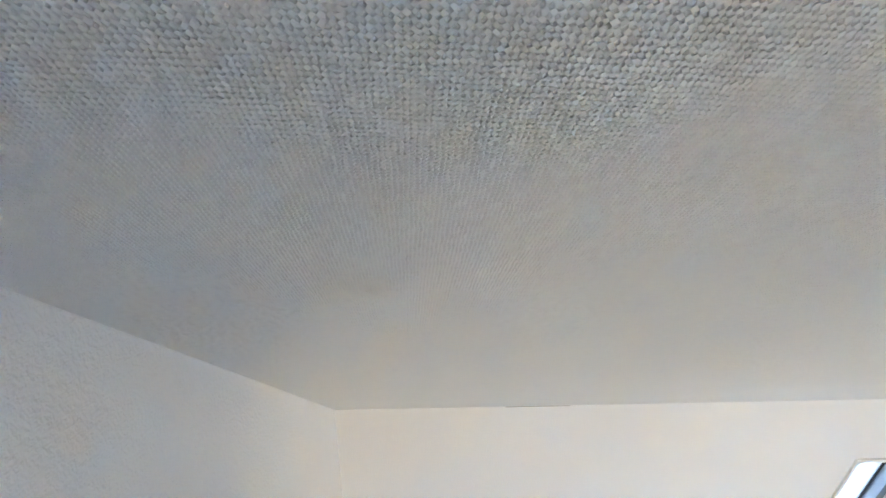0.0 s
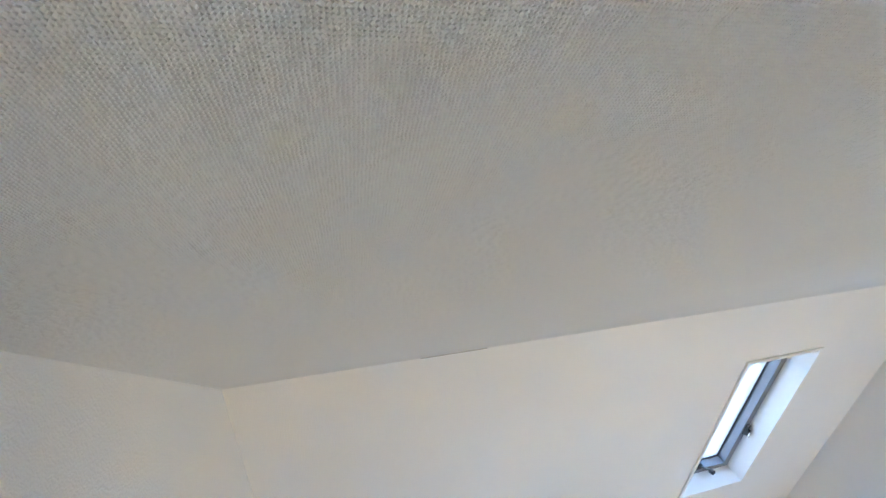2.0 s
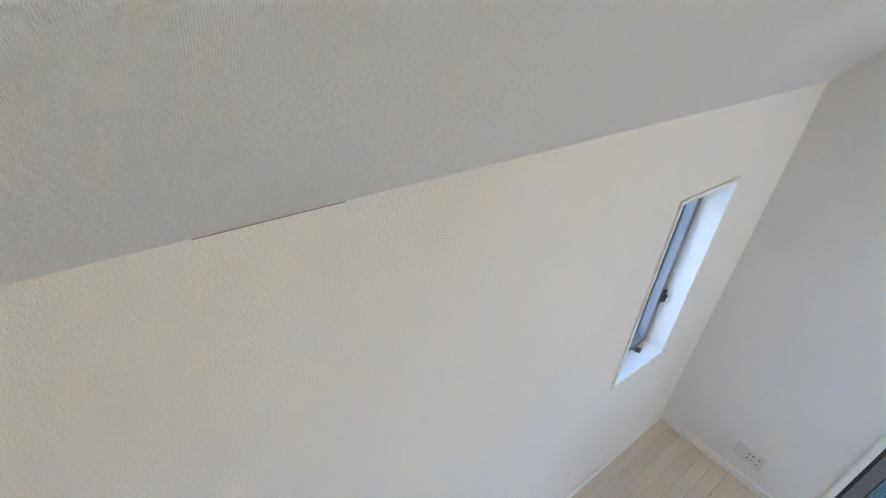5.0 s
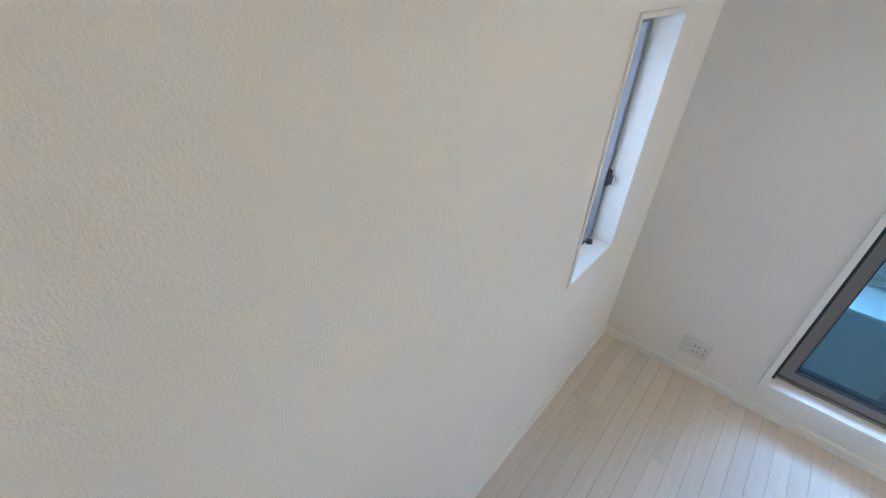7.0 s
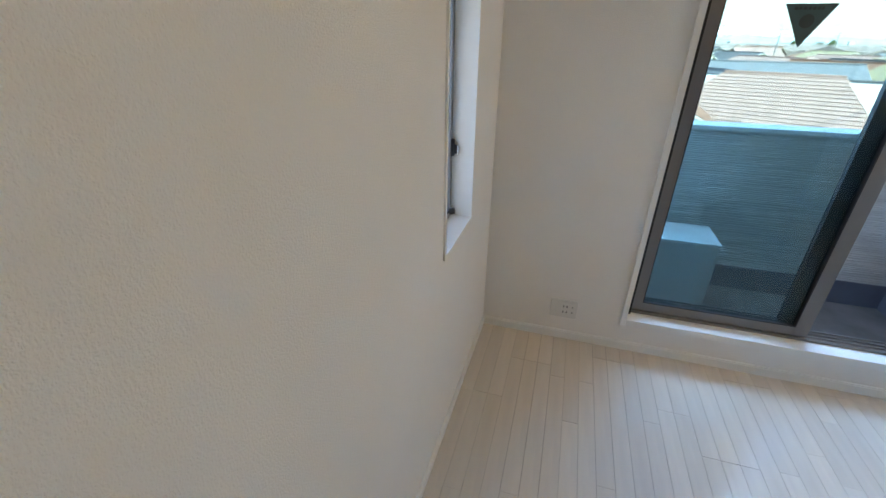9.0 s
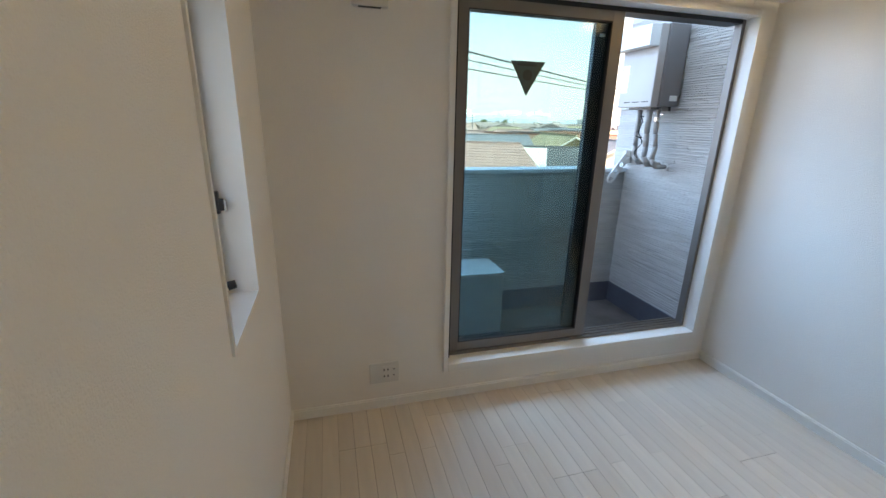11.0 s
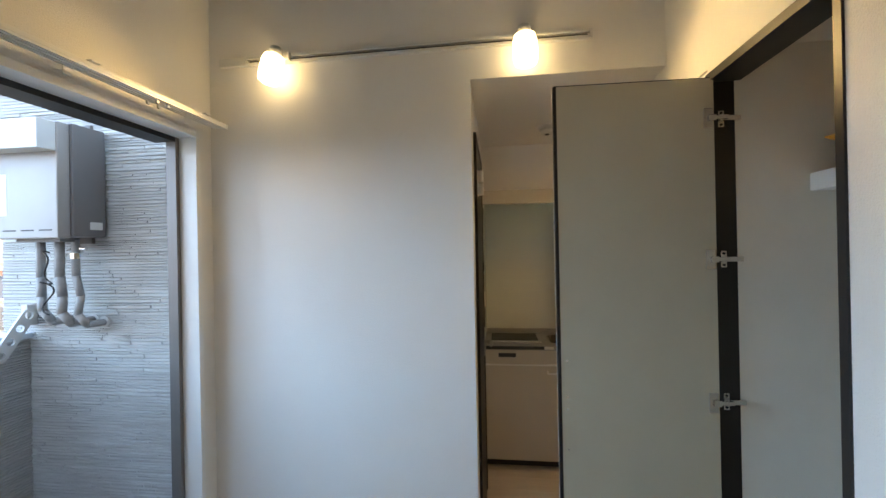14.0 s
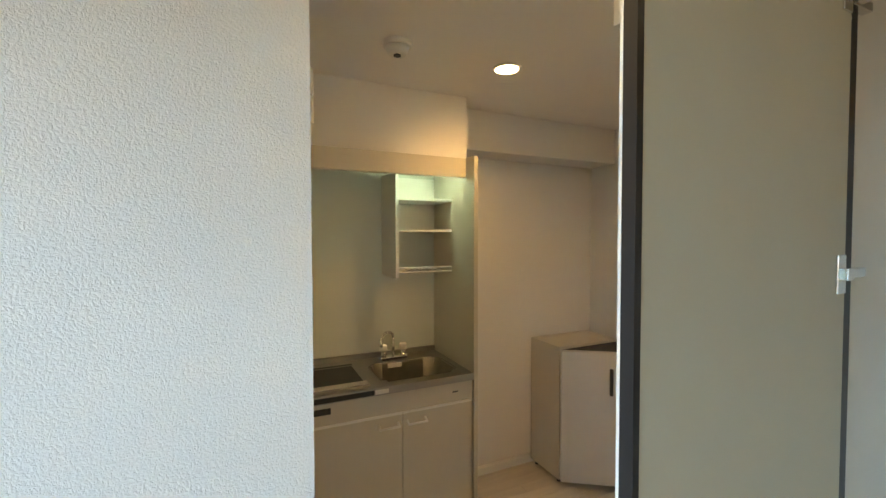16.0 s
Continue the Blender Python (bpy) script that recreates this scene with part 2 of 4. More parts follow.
def thing(name, at, label, category, group="", kind=""):
    ob = new(name)
    ob.empty_display_size = 0.05
    ob.location = at
    BASE[ob.name] = Vector(at)
    return tagged(ob, label, category, group, kind)


def part(name, bm, material, parent, label="", smooth=False):
    ob = new(name, mesh_of(name, bm, material, smooth))
    ob.parent = parent
    ob.matrix_parent_inverse = Matrix.Translation(-BASE.get(parent.name, Vector((0, 0, 0))))
    return tagged(ob, label) if label else ob


def solid(name, material, label, category, *boxes, bevel=0.0, kind="structure"):
    bm = bmesh.new()
    for b in boxes:
        box(bm, *b, bevel=bevel)
    return tagged(new(name, mesh_of(name, bm, material)), label, category, "", kind)


def bx(*b, bevel=0.0):
    bm = bmesh.new()
    box(bm, *b, bevel=bevel)
    return bm


def prism(bm, poly, axis, a, b):
    """A polygon in the plane across an axis, drawn out from a to b."""
    def p(u, v, w):
        return (w, u, v) if axis == "x" else (u, w, v) if axis == "y" else (u, v, w)
    lo = [bm.verts.new(p(u, v, a)) for u, v in poly]
    hi = [bm.verts.new(p(u, v, b)) for u, v in poly]
    n = len(poly)
    bm.faces.new(lo[::-1])
    bm.faces.new(hi)
    for i in range(n):
        bm.faces.new((lo[i], lo[(i + 1) % n], hi[(i + 1) % n], hi[i]))


# ---- plan (metres): window wall y=0, narrow-window wall x=0 ----
W, BACK, OPY = 2.615, -2.827, -1.238
EAVE, SLOPE, TOP = 2.166, 1.157, 3.62
RIDGE = (TOP - EAVE) / SLOPE
KCEIL, KX, KY = 2.28, 4.215, -3.42
CLX0, CLX1, CLY, CLTOP = 1.625, 2.25, -2.045, 2.10
OX0, OX1, OZ0, OZ1 = 0.834, 2.50, 0.218, 2.064      # balcony window opening
SY0, SY1, SZ0, SZ1 = -0.926, -0.518, 0.936, 1.866  # narrow window opening

# ---- structure ----
solid("subfloor", M_JOINT, "dark joint bed under whitewashed floor boards", "floor", (-0.1, KX + 0.1, KY - 0.1, 0.1, -0.2, -0.004))
solid("wall_front", M_WALL, "off-white textured wallpaper wall around the balcony window", "wall",
      (-0.15, OX0 - 0.02, 0, 0.16, -0.2, TOP + 0.1), (OX1 + 0.02, KX + 0.1, 0, 0.11, -0.2, TOP + 0.1),
      (OX0 - 0.02, OX1 + 0.02, 0, 0.16, -0.2, OZ0 - 0.03), (OX0 - 0.02, OX1 + 0.02, 0, 0.16, OZ1 + 0.02, TOP + 0.1))
solid("wall_left", M_WALL, "off-white textured wallpaper wall with a narrow window", "wall",
      (-0.16, 0, BACK - 0.15, SY0, -0.2, EAVE + 0.1), (-0.16, 0, SY1, 0, -0.2, EAVE + 0.1),
      (-0.16, 0, SY0, SY1, -0.2, SZ0 - 0.005), (-0.16, 0, SY0, SY1, SZ1 + 0.005, EAVE + 0.1))
solid("wall_back", M_WALL, "off-white textured wallpaper back wall", "wall", (-0.15, CLX1 + 0.05, BACK - 0.15, BACK, -0.2, TOP + 0.1))
solid("wall_right", M_WALL, "off-white textured wallpaper wall beside the kitchen opening", "wall",
      (W, KX, OPY, 0, -0.2, KCEIL), (W, W + 0.12, CLY, 0, KCEIL, TOP + 0.1))
solid("wall_over_closet", M_WALL, "off-white wall above the closet", "wall",
      (CLX0, 2.282, CLY - 0.09, CLY, CLTOP, TOP + 0.1), (2.282, 2.74, CLY - 0.09, CLY, 2.12, KCEIL), (2.282, W, CLY - 0.09, CLY, KCEIL, TOP + 0.1))
solid("wall_closet_side", M_WALL, "white wall end beside the closet", "wall", (CLX0, 1.735, BACK, CLY, -0.2, CLTOP), (CLX0, CLX0 + 0.1, BACK, CLY - 0.09, CLTOP, TOP + 0.1))
solid("wall_closet_kitchen", M_WALL, "plain wall between closet and kitchen", "wall", (CLX1 + 0.032, CLX1 + 0.12, BACK - 0.15, CLY - 0.01, -0.2, KCEIL))
solid("wall_kitchen_back", M_WALL, "cream kitchen end wall", "wall", (KX, KX + 0.12, KY - 0.12, 0, -0.2, KCEIL + 0.3))
solid("wall_kitchen_side", M_WALL, "cream kitchen side wall", "wall", (CLX1 + 0.03, KX, KY - 0.12, KY, -0.2, KCEIL + 0.3))
solid("wall_hall", M_WALL, "plain hall wall", "wall", (CLX1 + 0.03, CLX1 + 0.12, KY, BACK - 0.15, -0.2, KCEIL + 0.3))
bm = bmesh.new()
prism(bm, [(-0.16, EAVE - 0.16 * SLOPE), (0, EAVE), (RIDGE, TOP), (W + 0.12, TOP), (W + 0.12, TOP + 0.15), (RIDGE - 0.06, TOP + 0.15), (-0.16, EAVE + 0.02)], "y", BACK, 0.0)
tagged(new("ceiling", mesh_of("ceiling", bm, M_CEIL)), "steep sloping ceiling in woven-pattern white wallpaper", "ceiling", "", "structure")
solid("ceiling_kitchen", M_WALL, "plain cream kitchen ceiling", "ceiling", (W + 0.12, KX, CLY - 0.09, OPY, KCEIL, KCEIL + 0.12), (CLX1 + 0.12, KX, KY, CLY - 0.09, KCEIL, KCEIL + 0.12))
solid("kitchen_beam", M_WALL, "boxed cream beam under the kitchen ceiling", "beam", (4.0, KX, KY, -2.183, 2.05, KCEIL))
solid("added_loft_floor", M_TRIM, "plain white loft landing, added and unseen", "loft", (0.56, CLX0, BACK, -2.29, 1.57, 1.65))
solid("unseen_roof_shell", M_OUTER, "plain unseen outer roof added to keep the sun out", "roof", (-0.3, KX + 0.2, KY - 0.3, 0.16, TOP + 0.16, TOP + 0.24), (W + 0.12, KX + 0.1, KY - 0.12, 0.0, KCEIL + 0.2, KCEIL + 0.28))
solid("unseen_outer_wall_back", M_OUTER, "plain unseen outer wall added to keep the sun out", "wall", (-0.16, KX + 0.12, KY - 0.25, KY - 0.13, -0.2, TOP + 0.16))
solid("outer_wall_below", M_OUTER, "plain lower storeys of the house", "wall", (-0.16, KX + 0.12, KY - 0.2, 0.16, -6.5, -0.21), (0.0, 2.9, 0.161, 1.1, -6.5, -0.12))

solid("trim", M_JOINT, "thin open seam between wall and ceiling paper", "seam", (0.0002, 0.0007, -2.29, -2.08, EAVE - 0.0016, EAVE + 0.0002))

# baseboards
BH, BT = 0.06, 0.009
for nm, b in (("baseboard", (BT, W - BT, -BT, 0, 0, BH)), ("baseboard", (0, BT, BACK, 0, 0, BH)), ("baseboard", (W - BT, W, OPY, 0, 0, BH)),
              ("baseboard", (KX - BT, KX, KY, -2.183, 0, BH)), ("baseboard", (W - BT, 2.764, OPY - BT, OPY, 0, BH))):
    solid(nm, M_TRIM, "white painted baseboard along the floor", "baseboard", b, bevel=0.002)
    solid("trim", M_TRIM, "small white ledge of the baseboard", "trim", (b[0] if b[1] - b[0] > 0.02 else b[0] - (0.004 if b[0] > 1 else 0), b[1] if b[1] - b[0] > 0.02 else b[1] + (0.004 if b[0] < 1 else 0), b[2] - (0.004 if b[3] - b[2] < 0.02 else 0), b[3], BH - 0.016, BH - 0.008))

# ---- balcony sliding window ----
win = thing("window_1", (1.66, 0.1, OZ0), "grey-bronze aluminium sliding balcony window, half open", "window", kind="structure")
SY = 0.072                    # inner face of the outer aluminium frame
t = 0.022
part("window_casing", bx(OX0 - 0.028, OX0, -0.012, 0.075, OZ0 - 0.045, OZ1 + 0.03, bevel=0.002), M_TRIM, win, "white painted window casing")
part("window_casing", bx(OX1, OX1 + 0.028, -0.012, 0.075, OZ0 - 0.045, OZ1 + 0.03, bevel=0.002), M_TRIM, win)
part("window_casing", bx(OX0, OX1, -0.0115, 0.075, OZ1, OZ1 + 0.029, bevel=0.002), M_TRIM, win)
part("window_sill", bx(OX0, OX1, -0.016, 0.075, OZ0 - 0.044, OZ0, bevel=0.003), M_TRIM, win, "white painted sill board")
part("outer_frame", bx(OX0 + 0.001, OX0 + 0.024, 0.05, 0.17, OZ0 + 0.001, OZ1 - 0.001), M_BLACK, win, "frame side coloured black for the shade in its gap")
part("outer_frame", bx(OX1 - 0.022, OX1 - 0.001, SY, 0.118, OZ0 + 0.001, OZ1 - 0.001), M_ALU, win)
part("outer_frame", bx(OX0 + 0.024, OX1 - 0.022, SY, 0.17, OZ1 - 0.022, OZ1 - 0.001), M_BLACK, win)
part("outer_frame", bx(OX0 + 0.024, OX1 - 0.022, SY, 0.17, OZ0 + 0.001, OZ0 + 0.018), M_ALU, win)
for yy in (0.085, 0.115, 0.145):
    part("track_rail", bx(OX0 + 0.024, OX1 - 0.022, yy, yy + 0.003, OZ0 + 0.018, OZ0 + 0.028), M_ALU, win)


def sash(x0, x1, y0, y1, z0, z1, stile, rail_t, rail_b, right, mat_frame, mat_right, nm):
    p = part(nm, bx(x0, x0 + stile, y0, y1, z0, z1, bevel=0.002), mat_frame, win)
    part("stile", bx(x1 - right, x1, y0 - 0.001, y1, z0, z1, bevel=0.002), mat_right, p)
    part("top_rail", bx(x0 + stile, x1 - right, y0, y1, z1 - rail_t, z1), mat_frame, p)
    part("bottom_rail", bx(x0 + stile, x1 - right, y0, y1, z0, z0 + rail_b), mat_frame, p)
    g = part("pane", bx(x0 + stile, x1 - right, (y0 + y1) / 2, (y0 + y1) / 2 + 0.005, z0 + rail_b, z1 - rail_t), M_GLASS, p, "green-tinted wired glass pane")
    g.visible_shadow = False
    bm = bmesh.new()
    box(bm, x0 + stile, x0 + stile + 0.005, y0 - 0.0005, y1, z0 + rail_b, z1 - rail_t)
    box(bm, x1 - right - 0.005, x1 - right, y0 - 0.0005, y1, z0 + rail_b, z1 - rail_t)
    box(bm, x0 + stile + 0.005, x1 - right - 0.005, y0 - 0.0005, y1, z1 - rail_t - 0.005, z1 - rail_t)
    box(bm, x0 + stile + 0.005, x1 - right - 0.005, y0 - 0.0005, y1, z0 + rail_b, z0 + rail_b + 0.005)
    part("gasket", bm, M_BLACK, p, "black glazing gasket")
    return p


inner = sash(0.859, 1.736, 0.076, 0.106, OZ0 + 0.026, OZ1 - 0.018, 0.054, 0.05, 0.05, 0.066, M_ALU, M_ALU, "inner_sash")
outer = sash(0.862, 1.700, 0.120, 0.150, OZ0 + 0.026, OZ1 - 0.018, 0.046, 0.045, 0.045, 0.088, M_DARKGREEN, M_DARKGREEN, "outer_sash")
# wires cast into the outer pane
bm = bmesh.new()
x0, x1, z0, z1 = 0.910, 1.612, OZ0 + 0.075, OZ1 - 0.067
step = 0.026
for k in range(-80, 140):
    for sgn in (1, -1):
        c = k * step
        pts = []
        for x in (x0, x1):
            z = z0 + c + sgn * (x - x0)
            if z0 <= z <= z1:
                pts.append((x, z))
        for z in (z0, z1):
            x = x0 + sgn * (z - z0 - c)
            if x0 < x < x1:
                pts.append((x, z))
        if len(pts) >= 2:
            (xa, za), (xb, zb) = pts[0], pts[1]
            rod(bm, (xa, 0.1405, za), (xb, 0.1405, zb), 0.00035, seg=3, caps=False)
part("wire_mesh", bm, M_DARKPL, win, "fine diagonal wires inside the glass")
part("yellow_tag", bx(1.50, 1.57, 0.0735, 0.0745, OZ1 - 0.019, OZ1 - 0.012), M_YELLOW, win, "small yellow caution tag")
part("label_plate", bx(1.632, 1.662, 0.1185, 0.1195, 1.93, 1.945), M_LABEL, win)
# rescue-entry triangle sticker on the inner pane
stk = thing("triangle_sticker", (1.229, 0.087, 1.63), "dark inverted triangle sticker on the window glass", "sticker")
bm = bmesh.new()
prism(bm, [(1.137, 1.790), (1.321, 1.790), (1.229, 1.630)], "y", 0.0850, 0.0862)
part("film", bm, M_STICKER, stk)
bm = bmesh.new()
rod(bm, (1.229, 0.0846, 1.727), (1.229, 0.0852, 1.727), 0.026, seg=24)
part("round_mark", bm, M_STICKDOT, stk, "dull dark round mark")
for i, (a, b) in enumerate(((1.172, 1.184), (1.188, 1.199), (1.203, 1.216), (1.220, 1.231), (1.235, 1.247), (1.251, 1.262), (1.266, 1.274))):
    part("print_bar", bx(a, b, 0.0842, 0.0851, 1.768, 1.780), M_STICKTXT, stk)

# curtain rail
cr = thing("curtain_rail", (1.67, -0.05, 2.10), "white double curtain rail above the balcony window", "curtain rail")
for yy, zz in ((-0.052, 2.127), (-0.092, 2.123)):
    bm = bmesh.new()
    box(bm, 0.70, 2.585, yy - 0.011, yy + 0.011, zz + 0.004, zz + 0.018, bevel=0.002)
    box(bm, 0.70, 2.585, yy - 0.011, yy - 0.005, zz - 0.004, zz + 0.004)
    box(bm, 0.70, 2.585, yy + 0.005, yy + 0.011, zz - 0.004, zz + 0.004)
    r = part("rail", bm, M_TRIM, cr)
    part("groove", bx(0.705, 2.58, yy - 0.005, yy + 0.005, zz + 0.0015, zz + 0.0039), M_DARKPL, r, "dark runner groove")
    part("end_cap", bx(2.585, 2.592, yy - 0.013, yy + 0.013, zz - 0.005, zz + 0.019, bevel=0.002), M_TRIM, r)
for xx in (0.82, 1.42, 1.95, 2.46):
    bm = bmesh.new()
    box(bm, xx - 0.016, xx + 0.016, -0.108, 0.0, 2.145, 2.150)
    box(bm, xx - 0.016, xx + 0.016, -0.004, 0.0, 2.111, 2.150)
    part("bracket", bm, M_TRIM, cr)
for xx in (1.30, 1.37, 1.62, 2.2, 2.25):
    for yy in (-0.052, -0.092):
        part("runner", bx(xx - 0.006, xx + 0.006, yy - 0.004, yy + 0.004, 2.105, 2.119, bevel=0.002), M_PLASTIC, cr)

# ---- narrow window ----
sw = thing("window_2", (-0.06, (SY0 + SY1) / 2, SZ0), "narrow tall casement window with grey sash", "window", kind="structure")
c = 0.011
part("casing", bx(-0.118, 0.008, SY0 - 0.004, SY0 + c, SZ0 - 0.004, SZ1 + 0.004, bevel=0.001), M_TRIM, sw, "thin white reveal board")
part("casing", bx(-0.118, 0.008, SY1 - c, SY1 + 0.004, SZ0 - 0.004, SZ1 + 0.004, bevel=0.001), M_TRIM, sw)
part("casing", bx(-0.118, 0.0078, SY0 + c, SY1 - c, SZ1 - c, SZ1 + 0.004), M_TRIM, sw)
part("casing", bx(-0.118, 0.0078, SY0 + c, SY1 - c, SZ0 - 0.004, SZ0 + c), M_TRIM, sw)
f = 0.034
a0, a1, b0, b1 = SY0 + c, SY1 - c, SZ0 + c, SZ1 - c
part("sash_stile", bx(-0.155, -0.085, a0, a0 + f, b0, b1, bevel=0.002), M_SASHGREY, sw)
part("sash_stile", bx(-0.155, -0.085, a1 - f, a1, b0, b1, bevel=0.002), M_SASHGREY, sw)
part("sash_rail", bx(-0.155, -0.085, a0 + f, a1 - f, b1 - f, b1), M_SASHGREY, sw)
part("sash_rail", bx(-0.155, -0.085, a0 + f, a1 - f, b0, b0 + f), M_SASHGREY, sw)
bm = bmesh.new()
for q in ((a0 + f, a0 + f + 0.008, b0 + f, b1 - f), (a1 - f - 0.008, a1 - f, b0 + f, b1 - f), (a0 + f + 0.008, a1 - f - 0.008, b0 + f, b0 + f + 0.008), (a0 + f + 0.008, a1 - f - 0.008, b1 - f - 0.008, b1 - f)):
    box(bm, -0.138, -0.126, *q)
part("gasket", bm, M_BLACK, sw)
g = part("pane", bx(-0.134, -0.130, a0 + f, a1 - f, b0 + f, b1 - f), M_FROST, sw, "frosted glass pane")
g.visible_shadow = False
bm = bmesh.new()
box(bm, -0.085, -0.072, a1 - 0.026, a1 - 0.008, 1.215, 1.285, bevel=0.003)
box(bm, -0.074, -0.058, a1 - 0.024, a1 - 0.010, 1.225, 1.262, bevel=0.004)
lt = part("latch", bm, M_DARKPL, sw, "dark cam latch")
part("lever", bx(-0.060, -0.052, a1 - 0.022, a1 - 0.014, 1.222, 1.258, bevel=0.002), M_CHROME, lt, "bright metal lever")
bm = bmesh.new()
rod(bm, (-0.086, -0.738, b0 + 0.060), (-0.034, -0.735, b0 + 0.100), 0.0045)
box(bm, -0.092, -0.080, -0.752, -0.725, b0 + 0.040, b0 + 0.074, bevel=0.003)
rod(bm, (-0.034, -0.736, b0 + 0.100), (-0.014, -0.732, b0 + 0.104), 0.013, 0.012, seg=18)
part("crank", bm, M_DARKPL, sw, "dark crank operator with round knob")

# ---- small fittings on the walls ----
def outlet(name, x0, x1, z0, z1, label):
    o = thing(name, ((x0 + x1) / 2, 0, z0), label, "outlet")
    part("plate", bx(x0, x1, -0.0081, 0, z0, z1, bevel=0.004), M_PLASTIC, o)
    mid = x0 + (x1 - x0) * 0.56
    part("insert", bx(mid - 0.022, mid + 0.022, -0.011, -0.008, z0 + 0.022, z1 - 0.022, bevel=0.001), M_PLASTIC, o)
    part("insert", bx(x1 - 0.044, x1 - 0.012, -0.010, -0.008, z0 + 0.026, z1 - 0.026, bevel=0.001), M_PLASTIC, o)
    for zz in (z0 + 0.042, z1 - 0.042):
        part("socket_hole", bx(mid - 0.014, mid - 0.008, -0.0118, -0.0108, zz - 0.006, zz + 0.006), M_DARKPL, o)
        part("socket_hole", bx(mid + 0.006, mid + 0.012, -0.0118, -0.0108, zz - 0.006, zz + 0.006), M_DARKPL, o)
        bm = bmesh.new()
        rod(bm, (x1 - 0.028, -0.0108, zz), (x1 - 0.028, -0.0098, zz), 0.004, seg=10)
        part("jack_hole", bm, M_DARKPL, o)
    return o


outlet("wall_outlet", 0.404, 0.560, 0.155, 0.276, "white double wall outlet with antenna jack above the baseboard")
vent = thing("vent_cover", (0.47, 0, 1.97), "square white plastic ventilation cover on the wall", "vent")
part("cover", bx(0.380, 0.532, -0.045, -0.012, 1.938, 2.090, bevel=0.006), M_PLASTIC, vent)
part("base", bx(0.392, 0.520, -0.012, 0, 1.950, 2.078), M_PLASTIC, vent)
part("slot", bx(0.410, 0.502, -0.040, -0.018, 1.9362, 1.9382), M_DARKPL, vent)

# ---- lighting track ----
TZ = 2.43
trk = thing("light_track", (W - 0.01, -0.9, TZ), "white lighting track on the wall", "light track")
bm = bmesh.new()
box(bm, W - 0.022, W, -1.742, -0.20, TZ + 0.007, TZ + 0.018)
box(bm, W - 0.022, W, -1.742, -0.20, TZ - 0.018, TZ - 0.007)
box(bm, W - 0.006, W - 0.0005, -1.742, -0.20, TZ - 0.007, TZ + 0.007)
part("track_bar", bm, M_PLASTIC, trk)
part("conductor", bx(W - 0.0095, W - 0.006, -1.735, -0.21, TZ - 0.0045, TZ + 0.0045), M_DARKPL, trk, "dark conductor groove")
part("feed_cap", bx(W - 0.024, W, -0.20, -0.065, TZ - 0.019, TZ + 0.019, bevel=0.003), M_PLASTIC, trk)
part("end_cap", bx(W - 0.024, W, -1.752, -1.742, TZ - 0.019, TZ + 0.019, bevel=0.002), M_PLASTIC, trk)


def lathe(bm, at, way, profile, seg=28):
    """A turned body: (height along the way, radius) from one end to the other."""
    q = way.to_track_quat("Z", "Y").to_matrix()
    rings = []
    for h, r in profile:
        c = at + way * h
        rings.append([bm.verts.new(c)] if r == 0 else [bm.verts.new(c + q @ Vector((r * math.cos(2 * math.pi * i / seg), r * math.sin(2 * math.pi * i / seg), 0))) for i in range(seg)])
    for A, B in zip(rings, rings[1:]):
        for i in range(seg):
            j = (i + 1) % seg
            if len(A) == 1:
                bm.faces.new((A[0], B[i], B[j]))
            elif len(B) == 1:
                bm.faces.new((A[i], A[j], B[0]))
            else:
                bm.faces.new((A[i], A[j], B[j], B[i]))


def spot(y, tilt_y, tilt_out, aim, watts):
    """A small lamp: plug, neck and an opal bottle-shaped shade that hangs from the track."""
    s = thing("track_spotlight", (W - 0.022, y, TZ), "lit white opal spotlight hanging from the track", "spotlight", "spotlights on the track")
    part("plug", bx(W - 0.046, W - 0.0225, y - 0.045, y + 0.03, TZ - 0.016, TZ + 0.020, bevel=0.004), M_PLASTIC, s)
    top = Vector((W - 0.075, y, TZ + 0.012))
    d = Vector((-tilt_out, tilt_y, -1)).normalized()
    bm = bmesh.new()
    rod(bm, top + d * -0.012, top + d * 0.028, 0.024, 0.030, seg=24)
    rod(bm, (W - 0.046, y, TZ + 0.004), top, 0.010)
    part("neck", bm, M_PLASTIC, s, smooth=True)
    bm = bmesh.new()
    lathe(bm, top, d, [(0.022, 0.0), (0.022, 0.030), (0.030, 0.043), (0.050, 0.049), (0.090, 0.051), (0.128, 0.050), (0.146, 0.045), (0.154, 0.032), (0.156, 0.0)])
    part("shade", bm, M_SHADE, s, "glowing opal shade", smooth=True)
    end = top + d * 0.17 + Vector((-0.07, 0, -0.01))
    lamp("spotlight_beam", "SPOT", look(end, end + aim), watts, (1.0, 0.75, 0.34), soft=0.07, cone=165)


spot(-0.378, 0.20, 0.10, Vector((-0.9, -0.2, -0.75)), 3.6)
spot(-1.468, -0.03, 0.06, Vector((-0.8, -0.5, -0.7)), 5.0)

# ---- closet ----
clo = thing("closet", (2.0, -2.4, 0), "built-in closet with black inner frame, door standing open", "closet")
part("jamb", bx(2.266, 2.2815, CLY - 0.072, CLY - 0.004, 0.0, CLTOP - 0.029), M_BLACKLAM, clo, "black-brown jamb")
part("jamb", bx(1.7352, 1.757, CLY - 0.075, CLY + 0.006, 0.0, CLTOP), M_BLACKLAM, clo)
part("head", bx(1.757, 2.2815, CLY - 0.0905, CLY + 0.008, CLTOP - 0.028, CLTOP - 0.001), M_BLACKLAM, clo, "black-brown head rail")
part("side_panel", bx(2.266, 2.2815, BACK + 0.001, CLY - 0.0725, 0.0, CLTOP + 0.1), M_CLOSETIN, clo)
